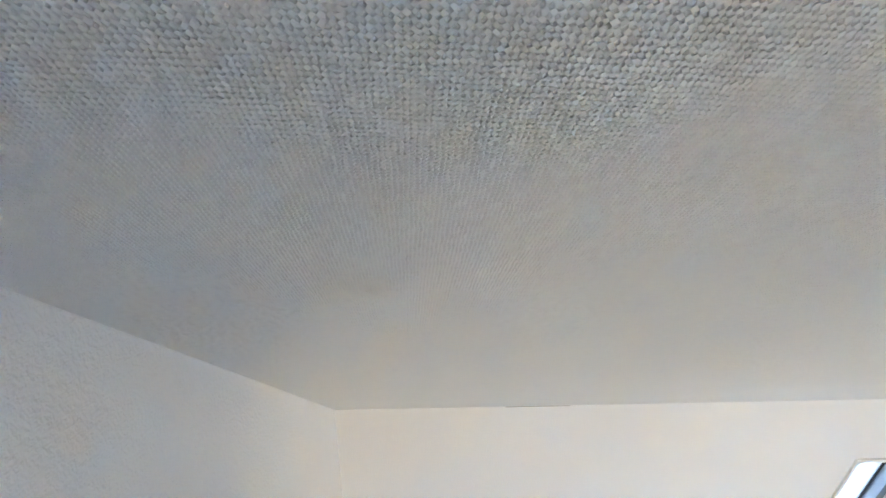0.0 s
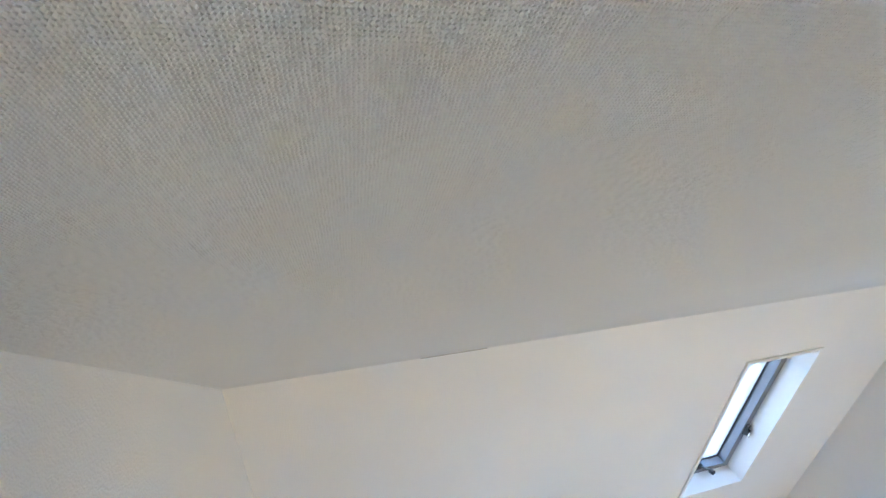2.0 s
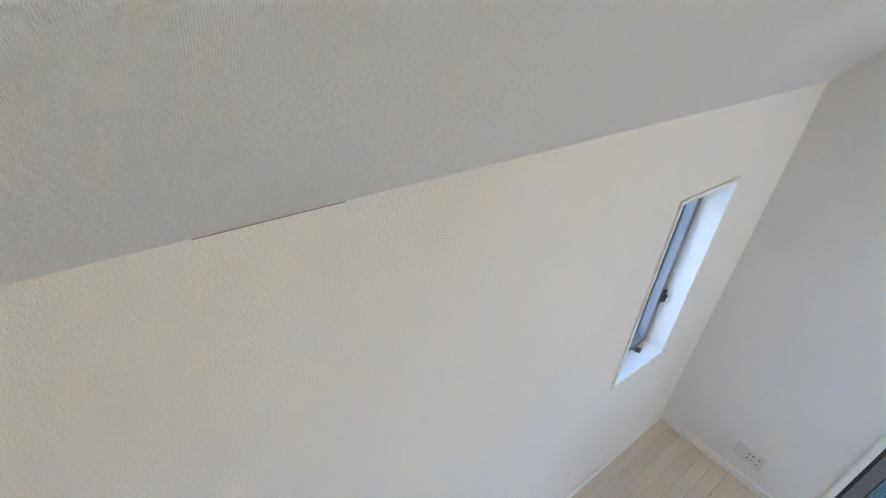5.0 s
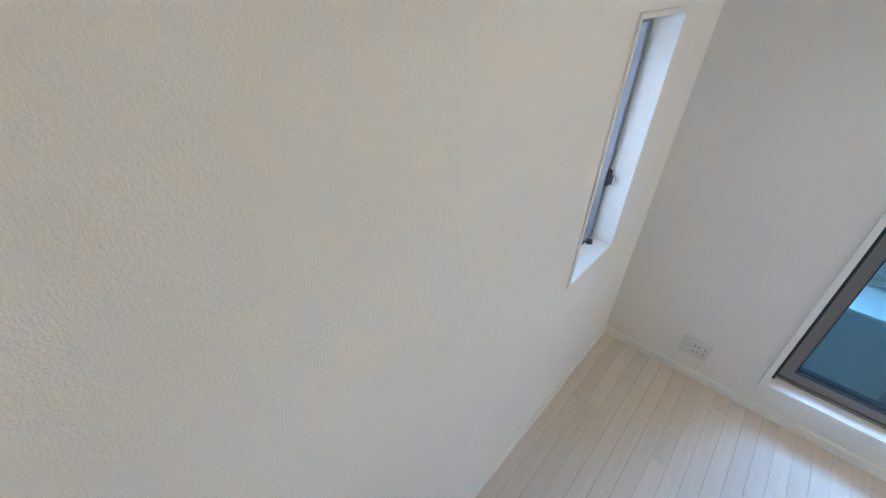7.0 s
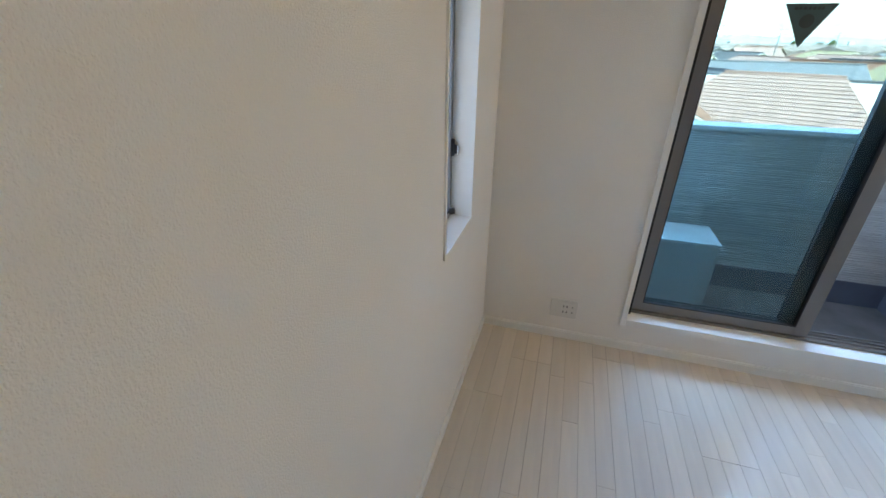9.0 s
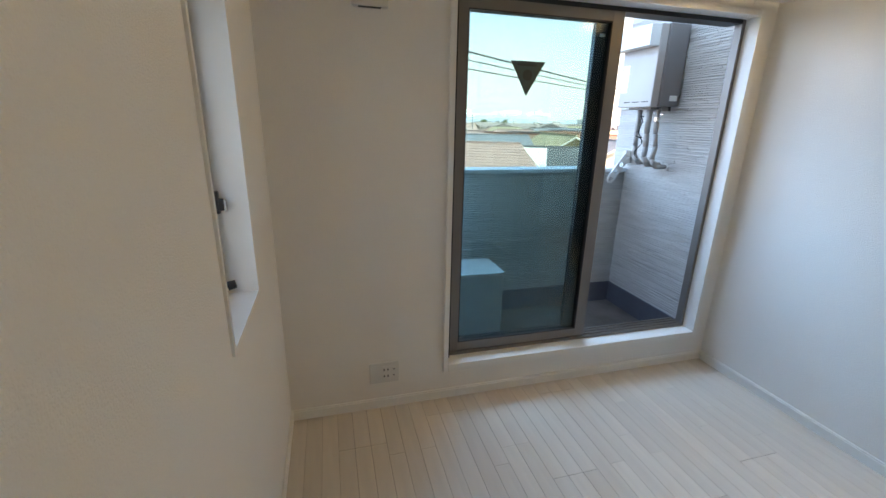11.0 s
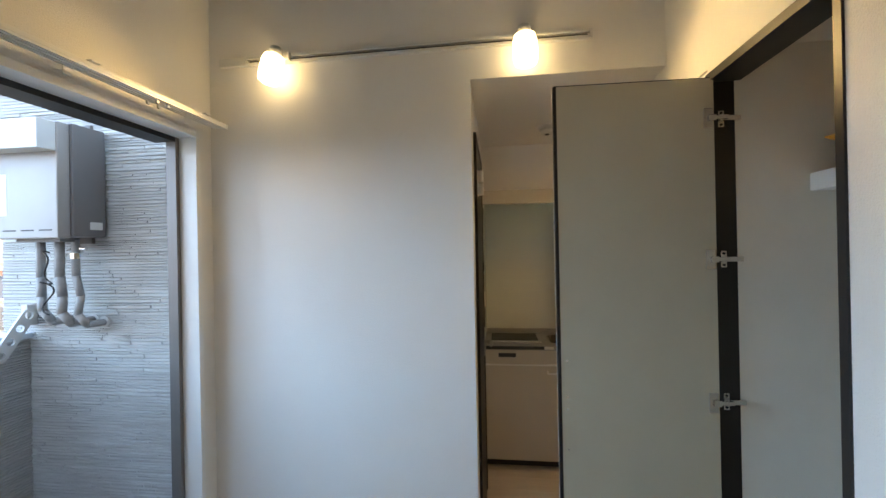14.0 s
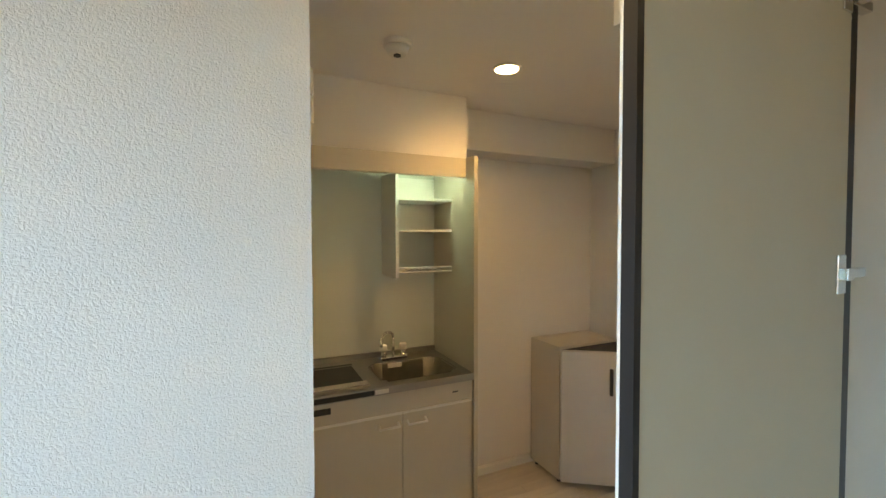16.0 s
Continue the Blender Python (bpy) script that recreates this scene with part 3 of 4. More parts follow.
part("side_panel", bx(1.7352, 1.752, BACK + 0.001, CLY - 0.0755, 0.0, CLTOP + 0.1), M_CLOSETIN, clo)
part("back_panel", bx(1.752, 2.266, BACK + 0.001, BACK + 0.012, 0.0, CLTOP + 0.1), M_CLOSETIN, clo)
part("top_panel", bx(1.752, 2.266, BACK + 0.012, CLY - 0.091, CLTOP + 0.08, CLTOP + 0.1), M_CLOSETIN, clo)
part("shelf", bx(1.7525, 2.2655, BACK + 0.012, -2.335, 1.704, 1.760, bevel=0.002), M_TRIM, clo, "white shelf board")
HRX, HRZ = 2.116, 1.646
bm = bmesh.new()
rod(bm, (HRX, -2.375, HRZ), (HRX, -2.80, HRZ), 0.011, seg=18)
part("hanger_rail", bm, M_CHROME, clo, "chrome hanging rail under the shelf", smooth=True)
bm = bmesh.new()
bmesh.ops.create_uvsphere(bm, u_segments=18, v_segments=12, radius=0.017, matrix=Matrix.Translation((HRX, -2.365, HRZ)))
part("rail_knob", bm, M_CHROME, clo, smooth=True)
for yy in (-2.39, -2.76):
    part("rail_bracket", bx(HRX - 0.006, HRX + 0.006, yy - 0.012, yy + 0.012, HRZ + 0.008, 1.7035), M_CHROME, clo)

# the open closet door, swung a little past square
DX, DY0, DY1, DZ0, DZ1 = 2.247, -1.536, -2.045, 0.015, 2.078
SWING = Matrix.Translation((DX, DY1, 0)) @ Matrix.Rotation(radians(1.4), 4, "Z") @ Matrix.Translation((-DX, -DY1, 0))


def swung(bm):
    bmesh.ops.transform(bm, matrix=SWING, verts=bm.verts)
    return bm


dr = part("door", swung(bx(DX, DX + 0.0055, DY1, DY0 - 0.011, DZ0, DZ1)), M_CLOSETFACE, clo, "open door, grey-beige inside with black edges")
part("core", swung(bx(DX + 0.0055, DX + 0.018, DY1, DY0 - 0.011, DZ0, DZ1)), M_BLACKLAM, dr)
part("outer_face", swung(bx(DX + 0.018, DX + 0.0225, DY1, DY0, DZ0, DZ1)), M_TRIM, dr, "white outer laminate")
part("edge_band", swung(bx(DX - 0.0009, DX + 0.0178, DY0 - 0.011, DY0, DZ0, DZ1)), M_BLACKLAM, dr)
part("edge_band", swung(bx(DX + 0.0005, DX + 0.0178, DY1 + 0.0001, DY0 - 0.0031, DZ1 + 0.0002, DZ1 + 0.003)), M_BLACKLAM, dr)
for zz in (1.948, 1.490, 1.026, 0.20):
    bm = bmesh.new()
    box(bm, DX - 0.004, DX, -2.040, -2.012, zz - 0.032, zz + 0.032, bevel=0.0015)
    box(bm, DX - 0.012, DX - 0.002, -2.047, -2.025, zz - 0.010, zz + 0.010, bevel=0.002)
    swung(bm)
    box(bm, DX - 0.010, DX + 0.008, -2.086, -2.040, zz - 0.006, zz + 0.007, bevel=0.002)
    h = part("hinge", bm, M_CHROME, dr, "nickel concealed hinge")
    bm = bmesh.new()
    box(bm, 2.260, 2.266, -2.082, -2.064, zz - 0.027, zz + 0.027, bevel=0.0015)
    box(bm, 2.250, 2.2655, -2.128, -2.064, zz - 0.008, zz + 0.008, bevel=0.002)
    part("mounting_plate", bm, M_CHROME, h)
    for s in (-1, 1):
        bm = bmesh.new()
        rod(bm, (2.258, -2.073, zz + s * 0.019), (2.2605, -2.073, zz + s * 0.019), 0.0045, seg=10)
        part("screw", bm, M_DARKPL, h)
for zz in (1.158, 1.035, 0.995, 0.86):
    bm = bmesh.new()
    rod(bm, (DX - 0.0015, -1.566, zz), (DX, -1.566, zz), 0.0035, seg=10)
    part("door_screw", swung(bm), M_CHROME, dr)

# folded bag on the shelf
bag = bmesh.new()
bmesh.ops.create_grid(bag, x_segments=16, y_segments=16, size=0.5)
low = list(bag.verts)
for v in low:
    u, w = v.co.x, v.co.y
    k = (1 - (2 * abs(u)) ** 2.2) * (1 - (2 * abs(w)) ** 2.2)
    v.co = Vector((2.03 + 0.36 * u, -2.50 + 0.32 * w, 1.827 + 0.055 * max(k, 0) ** 0.6 + 0.02 * math.sin(9 * u + 4 * w) * k + 0.07 * u))
geo = bmesh.ops.extrude_face_region(bag, geom=list(bag.faces))
for v in geo["geom"]:
    if isinstance(v, bmesh.types.BMVert):
        u, w = (v.co.x - 2.03) / 0.36, (v.co.y + 2.50) / 0.32
        k = (1 - (2 * abs(u)) ** 2.2) * (1 - (2 * abs(w)) ** 2.2)
        v.co.z = 1.823 + 0.07 * u - 0.07 * max(k, 0) ** 0.6
for v in bag.verts:
    v.co.z = max(v.co.z, 1.7605)
me = mesh_of("plastic_bag", bag, M_YELLOW, True)
tagged(new("plastic_bag", me), "orange-yellow folded plastic bag on the closet shelf", "bag")

# ---- dark door in the kitchen side wall ----
kd = thing("door_1", (3.13, OPY, 0), "closed dark brown interior door with lever handle", "door", kind="structure")
part("door_frame", bx(2.765, 2.795, OPY - 0.014, OPY, 0, 2.092, bevel=0.001), M_DOORBROWN, kd)
part("door_frame", bx(3.470, 3.500, OPY - 0.014, OPY, 0, 2.092, bevel=0.001), M_DOORBROWN, kd)
part("door_frame", bx(2.795, 3.470, OPY - 0.014, OPY, 2.062, 2.092, bevel=0.001), M_DOORBROWN, kd)
leaf = part("door_leaf", bx(2.797, 3.468, OPY - 0.010, OPY, 0.006, 2.060), M_DOORBROWN, kd)
for zz in (1.867, 0.195):
    bm = bmesh.new()
    for xx in (2.838, 2.884):
        box(bm, xx, xx + 0.030, OPY - 0.015, OPY - 0.010, zz - 0.062, zz + 0.062, bevel=0.002)
    rod(bm, (2.876, OPY - 0.027, zz - 0.060), (2.876, OPY - 0.027, zz - 0.003), 0.014)
    rod(bm, (2.876, OPY - 0.027, zz + 0.003), (2.876, OPY - 0.027, zz + 0.060), 0.014)
    part("hinge", bm, M_WHITEMETAL, leaf, "pale metal hinge")
bm = bmesh.new()
box(bm, 3.405, 3.450, OPY - 0.018, OPY - 0.010, 0.87, 1.04, bevel=0.002)
rod(bm, (3.428, OPY - 0.018, 0.955), (3.428, OPY - 0.060, 0.955), 0.010)
rod(bm, (3.434, OPY - 0.056, 0.955), (3.325, OPY - 0.056, 0.955), 0.009)
part("door_handle", bm, M_STEEL, leaf, "brushed steel lever handle")
sp = thing("switch_plate", (3.62, OPY, 1.3), "small white switch plate beside the door", "switch")
part("plate", bx(3.60, 3.66, OPY - 0.008, OPY, 1.36, 1.48, bevel=0.002), M_PLASTIC, sp)
part("rocker", bx(3.615, 3.645, OPY - 0.012, OPY - 0.008, 1.39, 1.45, bevel=0.002), M_DARKPL, sp, "dark rocker")
sp = thing("intercom_panel", (3.62, OPY, 1.15), "small white control panel beside the door", "control panel")
part("panel", bx(3.60, 3.66, OPY - 0.016, OPY, 1.15, 1.25, bevel=0.003), M_PLASTIC, sp)
part("screen", bx(3.612, 3.648, OPY - 0.0175, OPY - 0.0162, 1.20, 1.235), M_DARKPL, sp)

# ---- kitchen unit ----
CX, CZ, KL, KR = 3.715, 0.866, OPY - 0.002, -2.160
BK = 4.19
cab = thing("sink_cabinet", (3.95, -1.69, 0), "off-white two-door sink base cabinet", "cabinet")
part("body", bx(CX + 0.035, KX - 0.001, KR + 0.002, KL, 0.06, CZ - 0.15), M_KITCHEN, cab)
part("plinth", bx(CX + 0.075, KX - 0.001, KR + 0.002, KL, 0.0, 0.06), M_DARKPL, cab)
part("apron", bx(CX + 0.012, CX + 0.0345, KR + 0.004, KL, 0.735, CZ - 0.030, bevel=0.001), M_KITCHEN, cab, "off-white front apron")
for ya, yb, hy in ((KR + 0.004, -1.7865, -1.854), (-1.7835, KL, -1.716)):
    d = part("door", bx(CX + 0.015, CX + 0.0345, ya, yb, 0.065, 0.722, bevel=0.0015), M_KITCHEN, cab)
    part("top_strip", bx(CX + 0.011, CX + 0.0345, ya, yb, 0.7225, 0.733), M_TRIM, d)
    yh = hy
    bm = bmesh.new()
    tube(bm, [(CX + 0.015, yh - 0.046, 0.686), (CX - 0.010, yh - 0.046, 0.676), (CX - 0.010, yh + 0.046, 0.676), (CX + 0.015, yh + 0.046, 0.686)], 0.0055)
    part("handle", bm, M_TRIM, d, "white bow handle", smooth=True)
part("control_slot", bx(CX + 0.010, CX + 0.0125, -1.455, -1.335, 0.782, 0.810, bevel=0.001), M_DARKPL, cab, "black stove control window")
part("drain_mark", bx(CX + 0.0105, CX + 0.0125, -2.075, -2.045, 0.782, 0.788), M_DARKPL, cab)

# steel worktop with a sunk basin
top = thing("worktop", (3.95, -1.69, CZ), "stainless steel sink worktop", "worktop")
SX0, SX1, SYa, SYb = 3.780, 4.075, -2.112, -1.702
bm = bmesh.new()
for b in ((CX, SX0, KR + 0.002, KL), (SX1, KX - 0.02, KR + 0.002, KL), (SX0, SX1, KR + 0.002, SYa), (SX0, SX1, SYb, KL)):
    box(bm, *b, CZ - 0.028, CZ)
part("surface", bm, M_STEEL, top)
part("front_lip", bx(CX - 0.004, CX, KR + 0.002, KL, CZ - 0.032, CZ + 0.003, bevel=0.001), M_STEEL, top)
part("upstand", bx(KX - 0.020, KX - 0.001, KR + 0.002, KL, CZ - 0.028, CZ + 0.028, bevel=0.002), M_STEEL, top)


def ring(x0, x1, y0, y1, r, z, n=6):
    out = []
    for cx, cy, a0 in ((x1 - r, y1 - r, 0), (x0 + r, y1 - r, 90), (x0 + r, y0 + r, 180), (x1 - r, y0 + r, 270)):
        for i in range(n + 1):
            a = radians(a0 + 90 * i / n)
            out.append((cx + r * math.cos(a), cy + r * math.sin(a), z))
    return out


bm = bmesh.new()
loops = [ring(SX0 - 0.008, SX1 + 0.008, SYa - 0.008, SYb + 0.008, 0.085, CZ + 0.002), ring(SX0 + 0.004, SX1 - 0.004, SYa + 0.004, SYb - 0.004, 0.08, CZ - 0.004),
         ring(SX0 + 0.012, SX1 - 0.012, SYa + 0.012, SYb - 0.012, 0.075, CZ - 0.11), ring(SX0 + 0.05, SX1 - 0.05, SYa + 0.05, SYb - 0.05, 0.05, CZ - 0.135)]
vl = [[bm.verts.new(p) for p in lp] for lp in loops]
for A, B in zip(vl, vl[1:]):
    for i in range(len(A)):
        bm.faces.new((A[i], A[(i + 1) % len(A)], B[(i + 1) % len(A)], B[i]))
bm.faces.new(vl[-1])
part("basin", bm, M_BASIN, top, "rounded steel basin", smooth=True)
for (a, b, c2, d2) in ((SX0, SX0 + 0.03, SYa, SYa + 0.03), (SX0, SX0 + 0.03, SYb - 0.03, SYb), (SX1 - 0.03, SX1, SYa, SYa + 0.03), (SX1 - 0.03, SX1, SYb - 0.03, SYb)):
    part("corner_fill", bx(a, b, c2, d2, CZ - 0.028, CZ - 0.0005), M_STEEL, top)
bm = bmesh.new()
rod(bm, (3.915, -1.88, CZ - 0.134), (3.915, -1.88, CZ - 0.130), 0.04, seg=24)
part("drain", bm, M_DARKPL, top)
part("basin_label", bx(SX1 - 0.006, SX1 - 0.004, -1.90, -1.82, CZ - 0.035, CZ - 0.006), M_LABEL, top, "pale label on the basin wall")

hob = thing("hob", (3.92, -1.45, CZ), "single electric hob set into the worktop", "hob")
part("frame", bx(3.745, 4.075, -1.640, -1.262, CZ + 0.0005, CZ + 0.012, bevel=0.003), M_STEEL, hob)
part("glass_top", bx(3.802, 4.055, -1.618, -1.285, CZ + 0.0125, CZ + 0.0145), M_DARKPL, hob, "dark glass plate")
part("front_trim", bx(3.748, 3.798, -1.632, -1.272, CZ + 0.0125, CZ + 0.017, bevel=0.001), M_CHROME, hob)
part("front_panel", bx(CX - 0.007, CX - 0.0042, -1.645, -1.25, CZ - 0.026, CZ - 0.004), M_DARKPL, hob, "black hob front strip")
part("front_label", bx(CX - 0.0068, CX - 0.0042, -1.712, -1.650, CZ - 0.024, CZ - 0.005), M_LABEL, hob, "pale label on the worktop edge")
part("back_strip", bx(4.0755, 4.105, -1.630, -1.262, CZ + 0.0005, CZ + 0.010, bevel=0.001), M_DARKPL, hob, "black strip behind the plate")

tap = thing("mixer_tap", (4.13, -1.86, CZ), "chrome two-handle mixer tap with swan neck", "tap")
bm = bmesh.new()
box(bm, 4.095, 4.145, -1.945, -1.790, CZ + 0.0005, CZ + 0.022, bevel=0.006)
part("base", bm, M_CHROME, tap)
arc = [(4.12, -1.868, CZ + 0.02), (4.12, -1.868, CZ + 0.125)]
for i in range(1, 8):
    a = math.pi * i / 7
    arc.append((4.12 - 0.02 * (1 - math.cos(a)), -1.868 + 0.040 * (1 - math.cos(a)), CZ + 0.125 + 0.035 * math.sin(a)))
arc.append((4.08, -1.788, CZ + 0.085))
bm = bmesh.new()
tube(bm, arc, 0.008)
part("spout", bm, M_CHROME, tap, smooth=True)
for yy in (-1.812, -1.925):
    bm = bmesh.new()
    rod(bm, (4.12, yy, CZ + 0.02), (4.12, yy, CZ + 0.055), 0.016, seg=20)
    kn = part("handle", bm, M_CHROME, tap, smooth=True)
    bm = bmesh.new()
    rod(bm, (4.12, yy, CZ + 0.0552), (4.12, yy, CZ + 0.085), 0.022, 0.019, seg=20)
    part("knob", bm, M_PLASTIC, kn, "white plastic knob", smooth=True)

solid("splashback", M_SPLASH, "glossy pale wall panel behind the sink", "splashback", (KX - 0.006, KX - 0.0005, KR + 0.001, KL - 0.001, CZ + 0.03, 1.95), (3.70, KX - 0.006, KL - 0.005, KL - 0.0005, CZ + 0.03, 1.84), kind="structure")
solid("side_partition", M_KITCHEN, "tall off-white side panel of the kitchen unit", "panel", (3.715, KX - 0.0005, KR - 0.022, KR, 0, 1.955), bevel=0.001)
solid("soffit", M_WALL, "cream wallpaper soffit above the hood", "wall", (3.835, KX, KR - 0.022, OPY, 1.956, KCEIL))
hood = thing("range_hood", (3.95, -1.69, 1.86), "off-white panel hood over the kitchen unit", "hood")
part("front_panel", bx(3.800, 3.834, KR - 0.0215, OPY - 0.001, 1.858, 1.955, bevel=0.002), M_KITCHEN, hood)
part("underside", bx(3.834, KX - 0.007, KR + 0.001, OPY - 0.006, 1.915, 1.955), M_KITCHEN, hood)
part("filter", bx(3.87, 4.12, -1.62, -1.30, 1.900, 1.915, bevel=0.003), M_STEEL, hood, "metal grease filter")
lt = part("light_fitting", bx(3.86, 3.92, -2.12, -1.86, 1.895, 1.915), M_PLASTIC, hood)
bm = bmesh.new()
rod(bm, (3.89, -2.11, 1.886), (3.89, -1.87, 1.886), 0.009)
part("tube", bm, M_TUBE, lt, "glowing pale green tube")
part("top_cap", bx(3.8005, 3.835, KR - 0.024, OPY - 0.001, 1.9555, 1.9585), M_TRIM, hood)

shf = thing("dish_shelf", (4.08, -1.98, 1.31), "white wall shelf with dish rack above the sink", "shelf")
part("side_panel", bx(3.958, KX - 0.0065, -1.849, -1.832, 1.338, 1.895, bevel=0.001), M_TRIM, shf)
for zz in (1.752, 1.586):
    part("shelf_board", bx(3.962, KX - 0.0065, KR + 0.002, -1.849, zz - 0.007, zz + 0.007, bevel=0.001), M_TRIM, shf)
part("back_panel", bx(KX - 0.014, KX - 0.0066, KR + 0.002, -1.849, 1.586, 1.895), M_TRIM, shf)
for zz, xx in ((1.388, 3.968), (1.364, 3.968), (1.364, 4.17)):
    bm = bmesh.new()
    rod(bm, (xx, KR + 0.002, zz), (xx, -1.849, zz), 0.0045, seg=8)
    part("rack_bar", bm, M_PLASTIC, shf)
for i in range(9):
    yy = -2.12 + i * 0.032
    bm = bmesh.new()
    rod(bm, (3.968, yy, 1.364), (4.17, yy, 1.364), 0.003, seg=6)
    part("rack_wire", bm, M_PLASTIC, shf)

# ---- mini refrigerator, ceiling lamp and detector ----
fr = thing("mini_refrigerator", (4.05, -3.12, 0), "white mini refrigerator with its door ajar", "refrigerator")
part("body", bx(3.915, KX - 0.012, -3.37, -2.878, 0.03, 0.868, bevel=0.004), M_KITCHEN, fr, "white body, warm light on it put into an off-white colour")
part("opening", bx(3.912, 3.9148, -3.355, -2.893, 0.06, 0.85), M_BLACKLAM, fr, "black plate standing in for the shaded interior, and gasket")
m = Matrix.Translation((3.908, -2.880, 0)) @ Matrix.Rotation(radians(-34), 4, "Z")
bm = bmesh.new()
box(bm, -0.042, 0, -0.488, 0, 0.045, 0.855, bevel=0.005, m=m)
fd = part("door", bm, M_WHITEMETAL, fr)
bm = bmesh.new()
box(bm, -0.060, -0.0425, -0.300, -0.280, 0.60, 0.76, bevel=0.005, m=m)
part("handle", bm, M_DARKPL, fd, "dark grip")
bm = bmesh.new()
prism(bm, [(3.911, -2.90), (3.911, -3.35), (3.911 - 0.235, -3.25)], "z", 0.06, 0.846)
part("gap_shade_wedge", bm, M_BLACK, fr, "black wedge filling the door gap in place of its shade")
for xx in (3.95, 4.17):
    for yy in (-3.34, -2.91):
        bm = bmesh.new()
        rod(bm, (xx, yy, 0), (xx, yy, 0.032), 0.014)
        part("foot", bm, M_DARKPL, fr)

sm = thing("smoke_detector", (3.405, -1.657, KCEIL), "round white smoke detector on the ceiling", "detector")
bm = bmesh.new()
rod(bm, (3.405, -1.657, KCEIL - 0.018), (3.405, -1.657, KCEIL), 0.052, 0.056, seg=28)
part("base", bm, M_PLASTIC, sm, smooth=True)
bm = bmesh.new()
rod(bm, (3.405, -1.657, KCEIL - 0.046), (3.405, -1.657, KCEIL - 0.018), 0.032, 0.046, seg=28)
part("cover", bm, M_PLASTIC, sm, smooth=True)
bm = bmesh.new()
rod(bm, (3.405, -1.657, KCEIL - 0.050), (3.405, -1.657, KCEIL - 0.046), 0.014, seg=20)
part("grille", bm, M_DARKPL, sm)
dl = thing("downlight", (3.432, -2.163, KCEIL), "lit round recessed downlight in the kitchen ceiling", "downlight")
bm = bmesh.new()
prof = [(0.062, 0.0), (0.062, -0.006), (0.052, -0.008), (0.046, -0.002)]
for (r0, h0), (r1, h1) in zip(prof, prof[1:]):
    if h0 == h1:
        continue
    rod(bm, (3.432, -2.163, KCEIL + h0), (3.432, -2.163, KCEIL + h1), r0, r1, seg=32, caps=False)
part("rim", bm, M_PLASTIC, dl, smooth=True)
bm = bmesh.new()
rod(bm, (3.432, -2.163, KCEIL - 0.0065), (3.432, -2.163, KCEIL - 0.001), 0.047, seg=32)
part("lamp_face", bm, M_BULB, dl, "glowing lamp face")
lamp("downlight_beam", "SPOT", look((3.432, -2.163, KCEIL - 0.02), (3.432, -2.163, 0)), 3.2, (1.0, 0.63, 0.28), soft=0.04, cone=160)

# ---- balcony ----
BX, BY = 2.565, 0.945


def siding(name, material, label, axis, at, out, u0, u1, z0, z1, row=0.0135, seed=3):
    """A wall face of long thin split-stone ridges of uneven depth."""
    rnd = random.Random(seed)
    bm = bmesh.new()
    z = z0
    while z < z1 - 1e-6:
        h = min(row * rnd.uniform(0.7, 1.4), z1 - z)
        u = u0
        while u < u1 - 1e-6:
            w = min(rnd.uniform(0.03, 0.07) if rnd.random() < 0.5 else rnd.uniform(0.07, 0.26), u1 - u)
            d = 0.0035 + 0.0075 * rnd.random()
            a, b = at, at + out * d
            lo, hi = min(a - out * 0.004, b), max(a - out * 0.004, b)
            q = [(lo if out < 0 else lo), hi]
            e, k = 0.0034, 0.0005
            vs = []
            for (uu, zz, dd) in ((u, z, a), (u + w, z, a), (u + w, z + h, a), (u, z + h, a), (u + k, z + e, b), (u + w - k, z + e, b), (u + w - k, z + h - e, b), (u + k, z + h - e, b)):
                vs.append(bm.verts.new((dd, uu, zz) if axis == "x" else (uu, dd, zz)))
            bm.faces.new(vs[4:8])
            for i in range(4):
                bm.faces.new((vs[i], vs[(i + 1) % 4], vs[4 + (i + 1) % 4], vs[4 + i]))
            u += w
        z += h
    me = bpy.data.meshes.new(name)
    bm.normal_update()
    bm.to_mesh(me)
    bm.free()
    me.materials.append(material)
    return tagged(new(name, me), label, "siding", "", "structure")


solid("balcony_wing_wall", M_SIDING, "grey balcony wing wall", "wall", (BX + 0.001, BX + 0.14, 0.11, 1.10, -0.2, 4.2))
siding("wing_wall_siding", M_SIDING, "pale grey ridged split-stone siding on the balcony side wall", "x", BX, -1, 0.11, 1.098, 0.17, 4.2)
solid("balcony_parapet", M_PARAP, "grey balcony parapet", "wall", (-0.9, BX, BY + 0.001, BY + 0.14, -0.2, 1.145))
siding("parapet_siding", M_PARAP, "grey ridged siding on the inside of the parapet", "y", BY, -1, -0.9, BX - 0.008, 0.17, 1.13, seed=5)
solid("parapet_cap", M_CAP, "pale metal parapet cap", "cap", (-0.95, BX - 0.002, BY - 0.022, BY + 0.165, 1.146, 1.172), bevel=0.003)
solid("balcony_left_wall", M_PARAP, "grey balcony end wall", "wall", (-0.95, -0.9, 0.16, BY, -0.2, 1.145))
solid("balcony_floor", M_BALFLOOR, "grey wet-looking balcony floor", "floor", (-0.9, BX, 0.16, BY, -0.12, 0.035))
solid("upstand", M_UPSTAND, "blue-grey waterproof upstand around the balcony floor", "upstand", (BX - 0.020, BX - 0.009, 0.11, BY - 0.020, 0.03, 0.205), (-0.9, BX - 0.009, BY - 0.020, BY - 0.009, 0.03, 0.207), bevel=0.002)
solid("drain_pipe", M_CAP, "pale vertical strip joint on the parapet", "joint", (1.02, 1.035, BY - 0.012, BY - 0.002, 0.207, 1.13))

